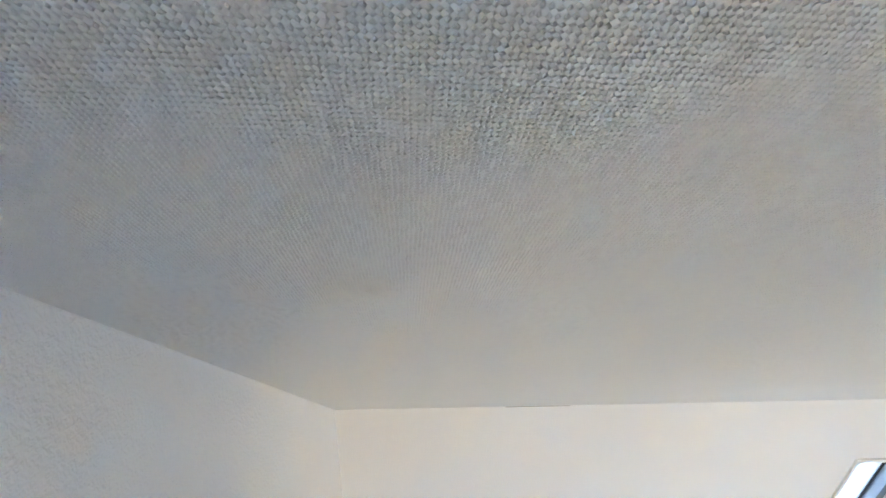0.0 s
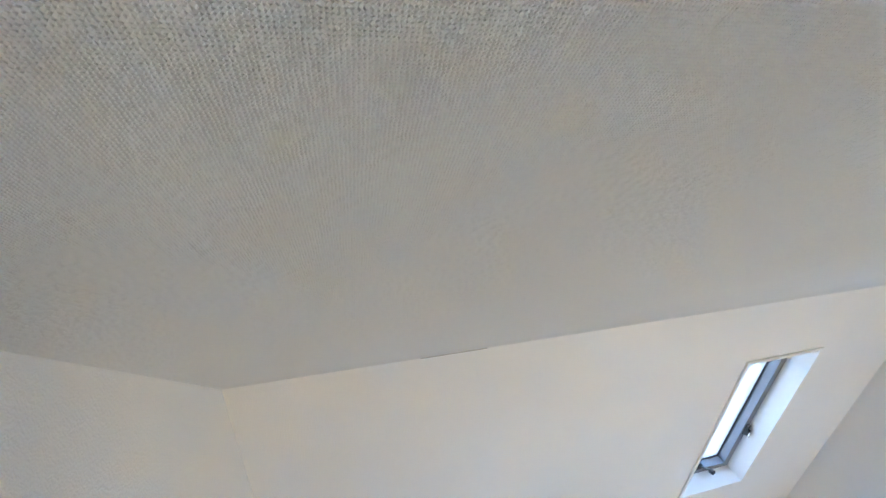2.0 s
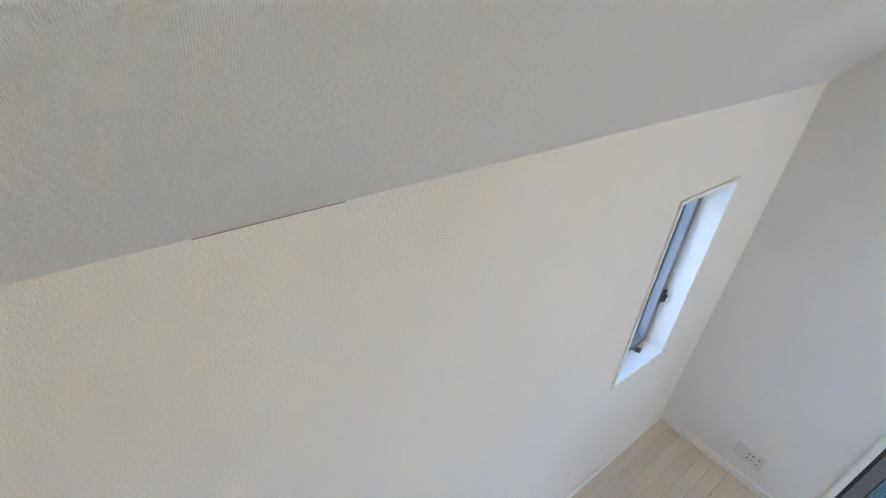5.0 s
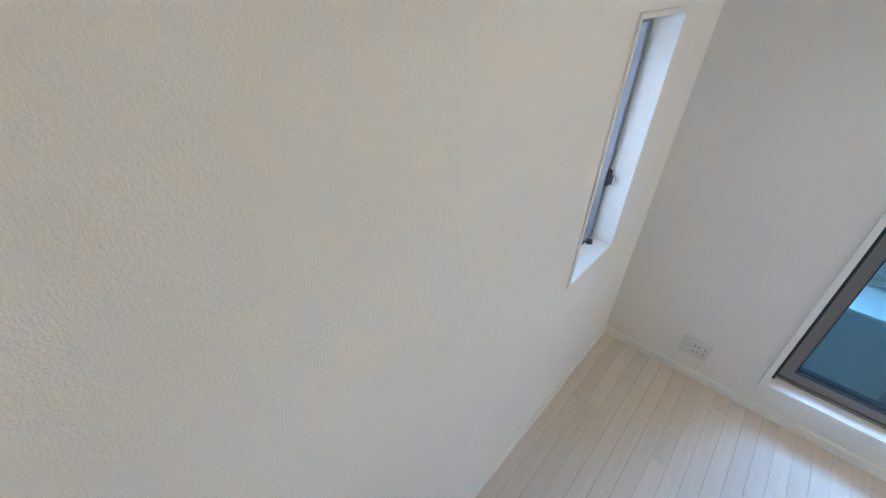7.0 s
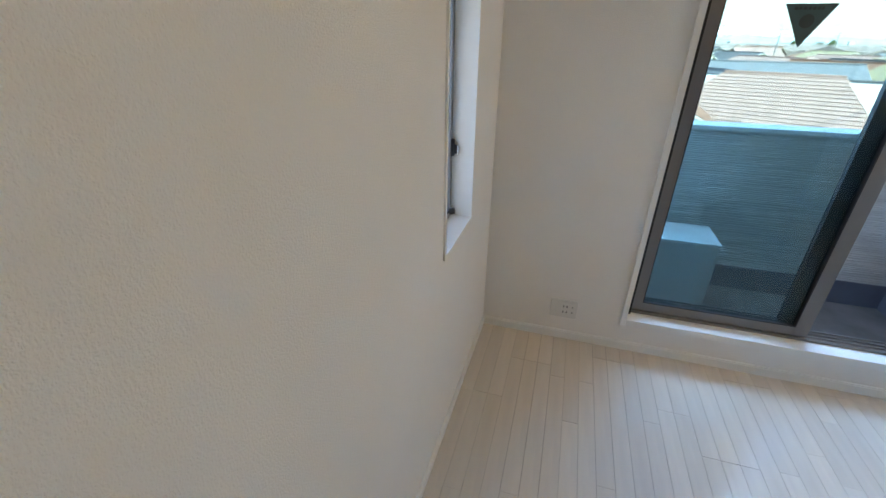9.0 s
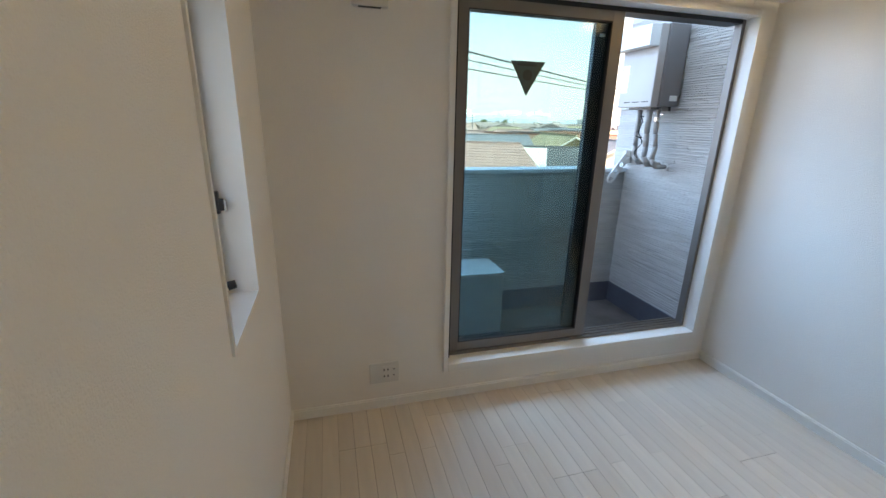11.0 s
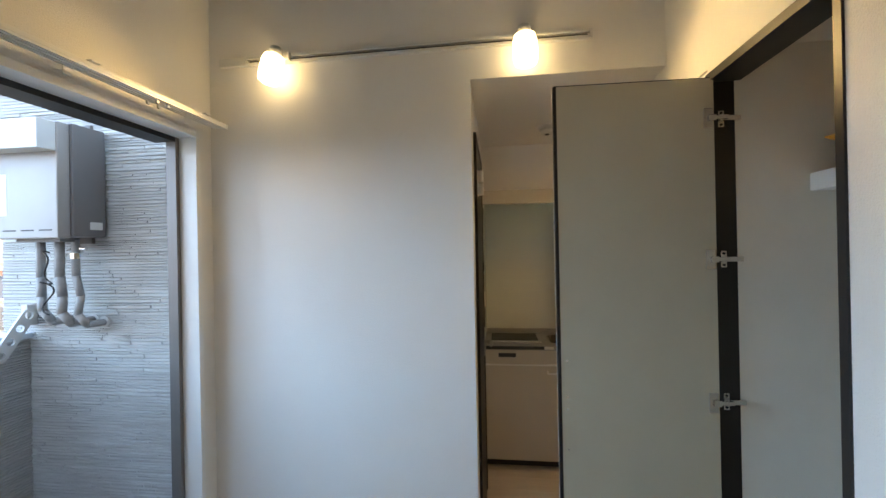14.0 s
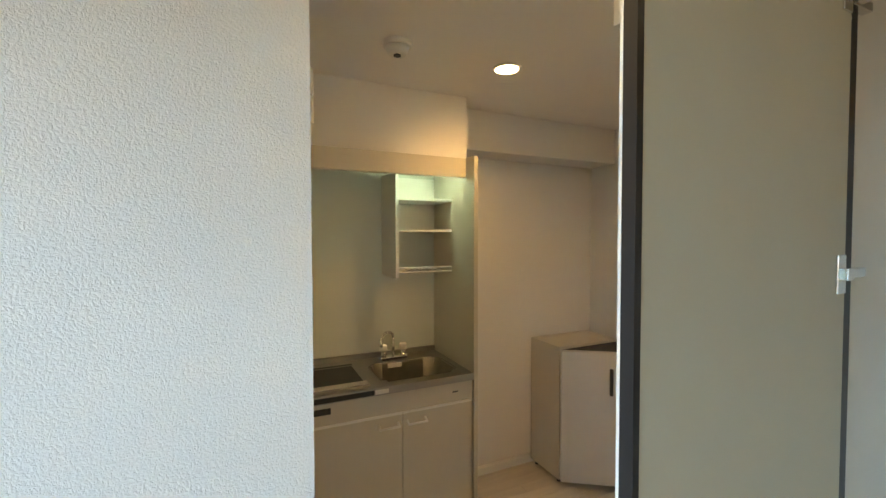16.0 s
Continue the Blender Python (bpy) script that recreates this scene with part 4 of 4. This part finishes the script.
ac = thing("air_conditioner_unit", (0.96, 0.6, 0.035), "off-white outdoor air-conditioner unit on the balcony floor", "air conditioner")
part("casing", bx(0.58, 1.335, 0.435, 0.735, 0.085, 0.545, bevel=0.008), M_ACUNIT, ac)
part("sky_paled_top_plate", bx(0.575, 1.340, 0.430, 0.740, 0.5455, 0.560, bevel=0.004), M_WHITEMETAL, ac)
part("side_cover", bx(1.3355, 1.365, 0.50, 0.70, 0.15, 0.40, bevel=0.006), M_ACUNIT, ac)
for xx in (0.66, 1.25):
    part("foot", bx(xx - 0.02, xx + 0.02, 0.42, 0.75, 0.035, 0.084, bevel=0.003), M_DARKPL, ac)
# water heater on the wing wall
HX0, HX1, HY0, HY1, HZ0, HZ1 = 2.335, 2.545, 0.495, 0.845, 1.62, 2.125
wh = thing("water_heater", (2.45, 0.67, 1.62), "greige gas water heater mounted on the balcony wall", "water heater")
part("front_cover", bx(HX0, HX0 + 0.055, HY0 + 0.012, HY1, HZ0, HZ1 - 0.005, bevel=0.006), M_HEATER, wh)
part("case", bx(HX0 + 0.0555, HX1, HY0, HY1 - 0.006, HZ0 + 0.008, HZ1, bevel=0.006), M_HEATERSIDE, wh, "brown-grey case, darker than the front cover")
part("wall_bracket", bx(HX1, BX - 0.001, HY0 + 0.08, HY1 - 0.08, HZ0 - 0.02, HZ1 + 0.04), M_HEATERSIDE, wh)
part("exhaust_cover", bx(HX0 - 0.075, HX0 - 0.0005, HY0 + 0.015, HY1 + 0.20, HZ1 - 0.135, HZ1 - 0.012, bevel=0.003), M_WHITEMETAL, wh, "white folded exhaust deflector")
part("label_plate", bx(HX0 + 0.13, HX0 + 0.19, HY0 - 0.0012, HY0 + 0.001, HZ0 + 0.04, HZ0 + 0.075), M_LABEL, wh)
part("notice", bx(HX0 - 0.001, HX0 + 0.001, HY1 - 0.085, HY1 - 0.02, HZ0 + 0.10, HZ0 + 0.28), M_LABEL, wh, "pale notice sticker")
for i in range(3):
    ya = HY0 + 0.04 + i * 0.09
    part("slot", bx(HX0 - 0.0012, HX0 + 0.001, ya, ya + 0.065, HZ0 + 0.032, HZ0 + 0.038), M_DARKPL, wh)
part("connector", bx(HX0 + 0.04, HX0 + 0.12, HY0 + 0.05, HY1 - 0.08, HZ0 - 0.014, HZ0 + 0.004), M_HEATERSIDE, wh)
for i, (yy, xx, zb, rr) in enumerate(((0.70, 2.42, 1.245, 0.018), (0.615, 2.43, 1.235, 0.019), (0.555, 2.45, 1.225, 0.016))):
    bm = bmesh.new()
    tube(bm, [(xx, yy, HZ0 - 0.004), (xx, yy, 1.45), (xx + 0.01, yy - 0.012 * (i - 1), 1.36), (xx + 0.005, yy, zb + 0.05), (xx + 0.03, yy - 0.02, zb), (BX - 0.001, yy - 0.03, zb)], rr)
    part("pipe", bm, M_PIPE, wh, "wrapped grey pipe", smooth=True)
    bm = bmesh.new()
    rod(bm, (BX - 0.012, yy - 0.03, zb), (BX - 0.0005, yy - 0.03, zb), rr + 0.012, seg=20)
    part("wall_flange", bm, M_WHITEMETAL, wh)
bm = bmesh.new()
rod(bm, (2.45, 0.555, 1.50), (2.45, 0.555, 1.60), 0.012, seg=8)
rod(bm, (2.45, 0.555, 1.53), (2.45, 0.555, 1.555), 0.019, seg=6)
rod(bm, (2.45, 0.53, 1.575), (2.45, 0.50, 1.575), 0.008)
part("valve", bm, M_CHROME, wh, "chrome stop valve")
bm = bmesh.new()
pts = []
for i in range(40):
    a = i * 0.6
    pts.append((2.405 + 0.012 * math.cos(a * 0.7), 0.652 + 0.022 * math.sin(a), 1.56 - 0.0065 * i + 0.03 * math.sin(a * 0.5)))
tube(bm, pts, 0.0035, seg=6)
part("cable", bm, M_DARKPL, wh, "coiled black cable", smooth=True)

# laundry pole holder, swung down
ph = thing("laundry_pole_holder", (2.48, 0.90, 1.2), "white laundry pole arm with round holes on the balcony wall", "pole holder")
bm = bmesh.new()
d = Vector((-0.143, 0.0, -0.205)).normalized()
nrm = Vector((-d.z, 0, d.x)).normalized()
p0 = Vector((2.512, 0.885, 1.262))
outline, hole_at = [], (0.05, 0.12, 0.19)
L0, hw = 0.205, 0.031
n = 10
for i in range(n + 1):
    a = -math.pi / 2 - math.pi * i / n
    outline.append((hw * math.cos(a) + 0.0, hw * math.sin(a)))
for i in range(n + 1):
    a = math.pi / 2 - math.pi * i / n
    outline.append((L0 + hw * math.cos(a), hw * math.sin(a)))
front = [bm.verts.new(p0 + d * u + nrm * v) for u, v in outline]
inner_loops = []
for c0 in (0.0, 0.068, 0.136, 0.204):
    inner_loops.append([bm.verts.new(p0 + d * (c0 + 0.018 * math.cos(2 * math.pi * i / 16)) + nrm * (0.018 * math.sin(2 * math.pi * i / 16))) for i in range(16)])
edges = []
for lp in (front, *inner_loops):
    for i in range(len(lp)):
        edges.append(bm.edges.new((lp[i], lp[(i + 1) % len(lp)])))
bmesh.ops.triangle_fill(bm, use_beauty=True, use_dissolve=False, edges=edges)
ex = bmesh.ops.extrude_face_region(bm, geom=list(bm.faces))
bmesh.ops.translate(bm, vec=(0, 0.012, 0), verts=[g for g in ex["geom"] if isinstance(g, bmesh.types.BMVert)])
part("arm", bm, M_WHITEMETAL, ph)
part("base_plate", bx(2.512, BX - 0.001, 0.8975, 0.932, 1.212, 1.312, bevel=0.004), M_WHITEMETAL, ph)

# ---- outdoors: ground, houses, poles, trees, far hills and clouds ----
GZ = -6.5
M_GROUND = mat("ground", (0.20, 0.20, 0.16), rough=0.95, vary=0.5, scale=0.03)
bm = bmesh.new()
bmesh.ops.create_grid(bm, x_segments=1, y_segments=1, size=4800, matrix=Matrix.Translation((0, 0, GZ)))
tagged(new("ground", mesh_of("ground", bm, M_GROUND)), "dusty green-grey town ground reaching the horizon", "ground", "", "structure")

ROOFS = {n: mat(n, c, rough=0.75, vary=0.14, scale=1.2, stretch=(1, 1, 4)) for n, c in (
    ("grey_brown_tiles", (0.46, 0.31, 0.27)), ("slate_blue_tiles", (0.20, 0.22, 0.245)), ("olive_tiles", (0.46, 0.40, 0.25)), ("red_brown_tiles", (0.30, 0.16, 0.11)),
    ("dark_grey_tiles", (0.13, 0.14, 0.15)), ("pale_metal_roof", (0.55, 0.56, 0.55)))}
WALLS = {n: mat(n, c, rough=0.85, vary=0.07, scale=1.5) for n, c in (("cream_render", (0.66, 0.60, 0.47)), ("white_render", (0.78, 0.77, 0.73)), ("grey_render", (0.48, 0.48, 0.47)), ("tan_render", (0.52, 0.40, 0.22)))}
M_HWIN = mat("far_window_glass", (0.05, 0.07, 0.09), rough=0.12)
M_EAVE = mat("pale_bargeboard", (0.74, 0.71, 0.64), rough=0.6)


def house(x, y, turn, w, d, eave, ridge, roof, wall, label, over=0.5, hip=0.0, courses=0):
    m = Matrix.Translation((x, y, 0)) @ Matrix.Rotation(radians(turn), 4, "Z")
    h = thing("house", (x, y, GZ), label, "house", "houses of the town")

    def place(bm):
        bmesh.ops.transform(bm, matrix=m, verts=bm.verts)
        return bm
    bm = bmesh.new()
    prism(bm, [(-w / 2, GZ), (w / 2, GZ), (w / 2, eave), (0, ridge - 0.12), (-w / 2, eave)], "y", -d / 2, d / 2)
    wl = part("wall", place(bm), WALLS[wall], h)
    k = (ridge - eave) / (w / 2)
    ex = w / 2 + over
    bm = bmesh.new()
    prism(bm, [(-ex, eave - k * over), (0, ridge), (ex, eave - k * over), (ex, eave - k * over + 0.16), (0, ridge + 0.2), (-ex, eave - k * over + 0.16)], "y", -d / 2 - over, d / 2 + over)
    for v in bm.verts:
        if abs(v.co.x) < 1e-6:
            v.co.y *= 1 - hip
    rf = part("roof", place(bm), ROOFS[roof], h)
    for s in (-1, 1):
        for i in range(courses):
            u = (i + 0.5) / courses
            hl = (d / 2 + over) * (1 - hip * u) - 0.05
            bm = bmesh.new()
            xx, zz = s * ex * (1 - u), eave - k * over + 0.17 + (ridge + 0.04 - eave + k * over) * u
            box(bm, xx - 0.10, xx + 0.10, -hl, hl, zz - 0.03, zz + 0.008, bevel=0.006)
            part("tile_course", place(bm), ROOFS[roof], rf)
    for s in (-1, 1) if not hip else ():
        bm = bmesh.new()
        e = d / 2 + over
        prism(bm, [(-ex, eave - k * over - 0.06), (0, ridge - 0.06), (ex, eave - k * over - 0.06), (ex, eave - k * over + 0.10), (0, ridge + 0.12), (-ex, eave - k * over + 0.10)], "y", s * e, s * (e + 0.07))
        part("bargeboard", place(bm), M_EAVE, rf)
    bm = bmesh.new()
    box(bm, -0.12, 0.12, -(d / 2 + over) * (1 - hip), (d / 2 + over) * (1 - hip), ridge + 0.16, ridge + 0.32, bevel=0.03)
    part("ridge_cap", place(bm), ROOFS[roof], rf)
    for zz in (eave - 1.7, eave - 4.3):
        if zz < GZ + 0.5:
            continue
        for s in (-1, 1):
            for u in (-w * 0.27, w * 0.22):
                bm = bmesh.new()
                box(bm, u - 0.7, u + 0.7, s * d / 2, s * (d / 2 + 0.05), zz, zz + 1.1)
                part("window", place(bm), M_HWIN, wl)
            for v in (-d * 0.25, d * 0.25):
                bm = bmesh.new()
                box(bm, s * w / 2, s * (w / 2 + 0.05), v - 0.7, v + 0.7, zz, zz + 1.1)
                part("window", place(bm), M_HWIN, wl)
    return h


def polar(az, dist):
    return 0.4 + dist * math.sin(radians(az)), -1.7 + dist * math.cos(radians(az))


for az, dist, turn, w, d, eave, ridge, roof, wall, label in (
    (20.3, 40, 62, 10, 12, -3.1, -0.5, "grey_brown_tiles", "white_render", "house with grey-brown tiled hip roof and white walls"),
    (17.5, 56, 80, 10, 17, -2.3, -0.25, "slate_blue_tiles", "tan_render", "house with slate-blue roof and tan gable walls"),
    (12.5, 46, 20, 8, 9, -3.0, -0.5, "slate_blue_tiles", "tan_render", "smaller house with slate-blue roof and tan gable"),
    (30.0, 56, -4, 9, 9, -2.3, 0.0, "olive_tiles", "tan_render", "house with olive tiled roof and tan gable"),
    (28.5, 46, 75, 8, 10, -3.2, -1.05, "dark_grey_tiles", "white_render", "low house with dark grey roof and white walls"),
    (25.0, 62, 40, 9, 10, -2.2, -0.15, "red_brown_tiles", "cream_render", "cream house with red-brown gabled roof"),
    (22.0, 74, -25, 9, 11, -2.0, 0.0, "grey_brown_tiles", "white_render", "white house with grey-brown gabled roof"),
    (33.5, 66, 50, 9, 11, -2.3, -0.1, "red_brown_tiles", "tan_render", "tan house with red-brown gabled roof"),
    (26.5, 68, 15, 9, 10, -2.2, -0.1, "dark_grey_tiles", "white_render", "white house with dark grey roof"),
    (36.5, 55, -20, 9, 12, -2.8, -0.4, "slate_blue_tiles", "cream_render", "cream house with slate-blue roof"),
    (7.0, 38, -15, 10, 10, -2.9, -0.3, "red_brown_tiles", "cream_render", "cream house with red-brown roof"),
    (-1.0, 34, 5, 9, 9, -2.6, -0.4, "pale_metal_roof", "white_render", "white house with pale metal roof"),
):
    x, y = polar(az, dist)
    house(x, y, turn, w, d, eave, ridge, roof, wall, label, hip=0.45 if dist == 40 else 0.0, courses=14 if dist < 48 and az > 10 else 0)
rnd = random.Random(11)
kinds = list(ROOFS)
wkinds = list(WALLS)
for ring_d in (78, 95, 115, 140, 170):
    az = -4 + rnd.uniform(0, 4)
    while az < 52:
        dd = ring_d * rnd.uniform(0.93, 1.07)
        x, y = polar(az, dd)
        r, wl = rnd.choice(kinds), rnd.choice(wkinds)
        e = rnd.uniform(-2.2, -1.0)
        house(x, y, rnd.choice((10, 25, 60, 100)) + rnd.uniform(-8, 8), rnd.uniform(8, 11), rnd.uniform(9, 13), e, e + rnd.uniform(1.4, 2.0), r, wl,
              "two-storey town house with " + r.replace("_", " ") + " and " + wl.replace("_", " ") + " walls")
        az += math.degrees(rnd.uniform(14, 19) / ring_d)

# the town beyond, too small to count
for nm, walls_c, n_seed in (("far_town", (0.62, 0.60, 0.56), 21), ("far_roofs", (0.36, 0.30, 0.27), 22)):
    rnd = random.Random(21)
    bm = bmesh.new()
    for i in range(1500):
        dd = 195 + 1500 * rnd.random() ** 1.6
        x, y = polar(rnd.uniform(-12, 62), dd)
        w, d, a = rnd.uniform(7, 14), rnd.uniform(8, 16), rnd.uniform(0, math.pi)
        tall = rnd.random() < 0.06 and dd > 600
        e = GZ + (rnd.uniform(9, 16) if tall else rnd.uniform(4.4, 6.2))
        c, s = math.cos(a), math.sin(a)

        def pt(u, v, z):
            return bm.verts.new((x + u * c - v * s, y + u * s + v * c, z))
        if nm == "far_town":
            b = [pt(u, v, z) for z in (GZ, e) for u, v in ((-w / 2, -d / 2), (w / 2, -d / 2), (w / 2, d / 2), (-w / 2, d / 2))]
            for q in ((0, 1, 5, 4), (1, 2, 6, 5), (2, 3, 7, 6), (3, 0, 4, 7), (4, 5, 6, 7)):
                bm.faces.new([b[k] for k in q])
        elif not tall:
            o = 0.5
            b = [pt(-w / 2 - o, -d / 2 - o, e), pt(w / 2 + o, -d / 2 - o, e), pt(w / 2 + o, d / 2 + o, e), pt(-w / 2 - o, d / 2 + o, e), pt(0, -d / 2 - o, e + 2.0), pt(0, d / 2 + o, e + 2.0)]
            for q in ((0, 4, 5, 3), (1, 2, 5, 4), (0, 1, 4), (2, 3, 5)):
                bm.faces.new([b[k] for k in q])
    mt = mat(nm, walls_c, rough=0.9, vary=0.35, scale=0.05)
    tagged(new(nm, mesh_of(nm, bm, mt)), "houses of the far town, haze put into their pale colour" if nm == "far_town" else "roofs of the far town, haze put into their colour", "town", "", "stuff")

M_LEAF = mat("far_foliage", (0.06, 0.085, 0.03), rough=0.9, vary=0.5, scale=0.8)
rnd = random.Random(31)
bm = bmesh.new()
for i in range(420):
    dd = 170 + 1000 * rnd.random() ** 1.2
    x, y = polar(rnd.uniform(-10, 60), dd)
    hgt = rnd.uniform(3.0, 6.5) if rnd.random() < 0.9 else rnd.uniform(7, 9)
    for k in range(9):
        r = rnd.uniform(0.5, 1.2) * hgt / 5
        q = bmesh.ops.create_icosphere(bm, subdivisions=1, radius=r, matrix=Matrix.Translation((x + rnd.uniform(-1, 1) * hgt * 0.28, y + rnd.uniform(-1, 1) * hgt * 0.28, GZ + hgt * rnd.uniform(0.35, 0.95))))
        for v in q["verts"]:
            v.co += Vector((rnd.uniform(-1, 1), rnd.uniform(-1, 1), rnd.uniform(-1, 1))) * r * 0.3
    if i > 200 and len(bm.verts) > 30000:
        break
tagged(new("far_trees", mesh_of("far_trees", bm, M_LEAF)), "dark green tree clumps among the far houses", "trees", "", "stuff")

# low hills and cloud bank on the horizon
bm = bmesh.new()
prev = None
for i in range(121):
    az = -30 + i
    x, y = polar(az, 4300)
    hgt = 60 + 45 * noise.noise((i * 0.09, 1.3, 0)) + 22 * noise.noise((i * 0.4, 4.1, 0))
    a, b = bm.verts.new((x, y, GZ)), bm.verts.new((x * 1.02, y * 1.02, GZ + max(hgt, 12)))
    if prev:
        bm.faces.new((prev[0], a, b, prev[1]))
    prev = (a, b)
tagged(new("backdrop", mesh_of("backdrop", bm, mat("haze_tinted_hills", (0.42, 0.50, 0.58), rough=1.0, vary=0.05, scale=0.002))), "hills on the horizon, haze put into their pale blue colour", "hills", "", "structure")
rnd = random.Random(41)
bm = bmesh.new()
for cl in range(22):
    az0, el = rnd.uniform(-20, 70), rnd.uniform(0.7, 1.3)
    for k in range(14):
        u = rnd.uniform(-1, 1)
        x, y = polar(az0 + 1.5 * u, 4500)
        r = rnd.uniform(9, 24) * (1.2 - 0.6 * abs(u))
        q = bmesh.ops.create_icosphere(bm, subdivisions=2, radius=r, matrix=Matrix.Translation((x, y, 4500 * math.tan(radians(el)) + rnd.random() ** 2 * 34 * (1 - abs(u)))) @ Matrix.Diagonal((1.5, 1.5, 0.8, 1)))
tagged(new("clouds", mesh_of("clouds", bm, mat("cloud_white_glow", (0.9, 0.9, 0.9), rough=1.0, vary=0.02, scale=0.01, emit=0.5, emit_colour=(1.0, 0.96, 0.92)), True)), "bank of white cumulus clouds with added glow above the horizon", "clouds", "", "stuff")

# glowing shell that paints summer haze low on the horizon
haze = bpy.data.materials.new("haze_glow_shell")
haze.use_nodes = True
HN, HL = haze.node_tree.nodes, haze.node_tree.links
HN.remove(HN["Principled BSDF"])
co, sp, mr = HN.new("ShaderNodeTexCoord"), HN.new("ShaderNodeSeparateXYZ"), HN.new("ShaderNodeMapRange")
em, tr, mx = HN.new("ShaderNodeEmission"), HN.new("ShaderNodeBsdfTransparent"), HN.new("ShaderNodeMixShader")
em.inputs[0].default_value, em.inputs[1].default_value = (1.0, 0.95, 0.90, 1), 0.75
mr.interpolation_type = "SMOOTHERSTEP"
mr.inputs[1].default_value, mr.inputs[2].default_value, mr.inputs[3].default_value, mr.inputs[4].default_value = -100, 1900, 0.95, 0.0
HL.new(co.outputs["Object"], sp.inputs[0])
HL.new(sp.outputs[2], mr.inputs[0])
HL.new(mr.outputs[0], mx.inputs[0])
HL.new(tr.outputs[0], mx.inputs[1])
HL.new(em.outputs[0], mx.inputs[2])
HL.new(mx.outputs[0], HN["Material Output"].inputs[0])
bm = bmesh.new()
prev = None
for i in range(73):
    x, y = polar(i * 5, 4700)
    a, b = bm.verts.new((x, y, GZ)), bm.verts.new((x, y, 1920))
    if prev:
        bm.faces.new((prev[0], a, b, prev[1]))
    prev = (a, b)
tagged(new("backdrop", mesh_of("backdrop", bm, haze)), "glowing white shell painted as haze above the horizon", "sky", "", "structure")

# overhead cables and poles
M_CABLE = mat("black_cable", (0.02, 0.02, 0.022), rough=0.6)
M_POLE = mat("concrete_pole", (0.42, 0.41, 0.39), rough=0.85, vary=0.12)
PA, PB = Vector((-10.3, 3.5, 0)), Vector((36.2, 37.9, 0))
for (za, zb, rr) in ((4.2, 3.9, 0.035), (3.75, 3.85, 0.022), (3.3, 3.75, 0.022)):
    cb = thing("overhead_cable", (PA.x, PA.y, za), "black overhead cable strung between poles", "cable", "overhead cables")
    pts = []
    for i in range(17):
        u = i / 16
        p = PA.lerp(PB, u)
        pts.append((p.x, p.y, za + (zb - za) * u - 1.0 * (u - u * u) + 0.35))
    bm = bmesh.new()
    for p, q in zip(pts, pts[1:]):
        rod(bm, p, q, rr, seg=6)
    part("strand", bm, M_CABLE, cb)
for p in [PA, PB] + [Vector((*polar(a, d), 0)) for a, d in ((19, 120), (23.5, 150), (28, 210), (33, 130), (40, 90))]:
    po = thing("utility_pole", (p.x, p.y, GZ), "grey concrete utility pole with crossarm", "utility pole", "utility poles")
    bm = bmesh.new()
    rod(bm, (p.x, p.y, GZ), (p.x, p.y, 5.0), 0.19, 0.11, seg=12)
    part("pole", bm, M_POLE, po, smooth=True)
    part("crossarm", bx(p.x - 0.9, p.x + 0.9, p.y - 0.05, p.y + 0.05, 4.3, 4.4), M_POLE, po)

# ---- floor boards, laid towards the window ----
STRIP, GAP = 0.0758, 0.0013
FL = tagged(new("floor"), "whitewashed beech strip flooring", "floor", "", "structure")
BASE[FL.name] = Vector((0, 0, 0))
MESHES = {}


def plank(x0, x1, y0, y1):
    key = (round(x1 - x0, 3), round(y1 - y0, 3))
    if key not in MESHES:
        bm = bmesh.new()
        w, l = key
        e = 0.0009
        lo = [bm.verts.new(p) for p in ((0, 0, -0.006), (w, 0, -0.006), (w, l, -0.006), (0, l, -0.006))]
        md = [bm.verts.new(p) for p in ((0, 0, -e), (w, 0, -e), (w, l, -e), (0, l, -e))]
        hi = [bm.verts.new(p) for p in ((e, e, 0), (w - e, e, 0), (w - e, l - e, 0), (e, l - e, 0))]
        bm.faces.new(hi)
        for A, B in ((lo, md), (md, hi)):
            for i in range(4):
                bm.faces.new((A[i], A[(i + 1) % 4], B[(i + 1) % 4], B[i]))
        MESHES[key] = mesh_of("plank", bm, M_PLANK)
    ob = new("plank", MESHES[key])
    ob.location = (x0, y0, 0)
    ob.parent = FL


rnd = random.Random(7)
BOARD = 1.818
nrow = int(KX / STRIP) + 1
ends = [rnd.uniform(0, BOARD) for i in range(nrow // 3 + 2)]
for i in range(nrow):
    x0 = i * STRIP
    x1 = min(x0 + STRIP - GAP, KX)
    ylo, yhi = (BACK, 0.0) if x1 < CLX0 else (CLY - 0.06, 0.0) if x1 < CLX1 + 0.03 else (KY, 0.0) if x0 < W else (KY, OPY)
    cuts = {0.0, ylo}
    y = -ends[i // 3]
    while y > ylo:
        cuts.add(y)
        y -= BOARD
    full = sorted((c for c in cuts if ylo <= c <= 0), reverse=True)
    cuts = list(full)
    for a, b in zip(full, full[1:]):
        if a - b > 0.7:
            cuts.append(a - (a - b) * rnd.choice((0.3, 0.45, 0.55, 0.7)))
    cuts = sorted((min(c, yhi) for c in set(cuts)), reverse=True)
    for a, b in zip(cuts, cuts[1:]):
        if a - b > 0.03:
            plank(x0, x1, b, a - (GAP if a in full else 0.0002))
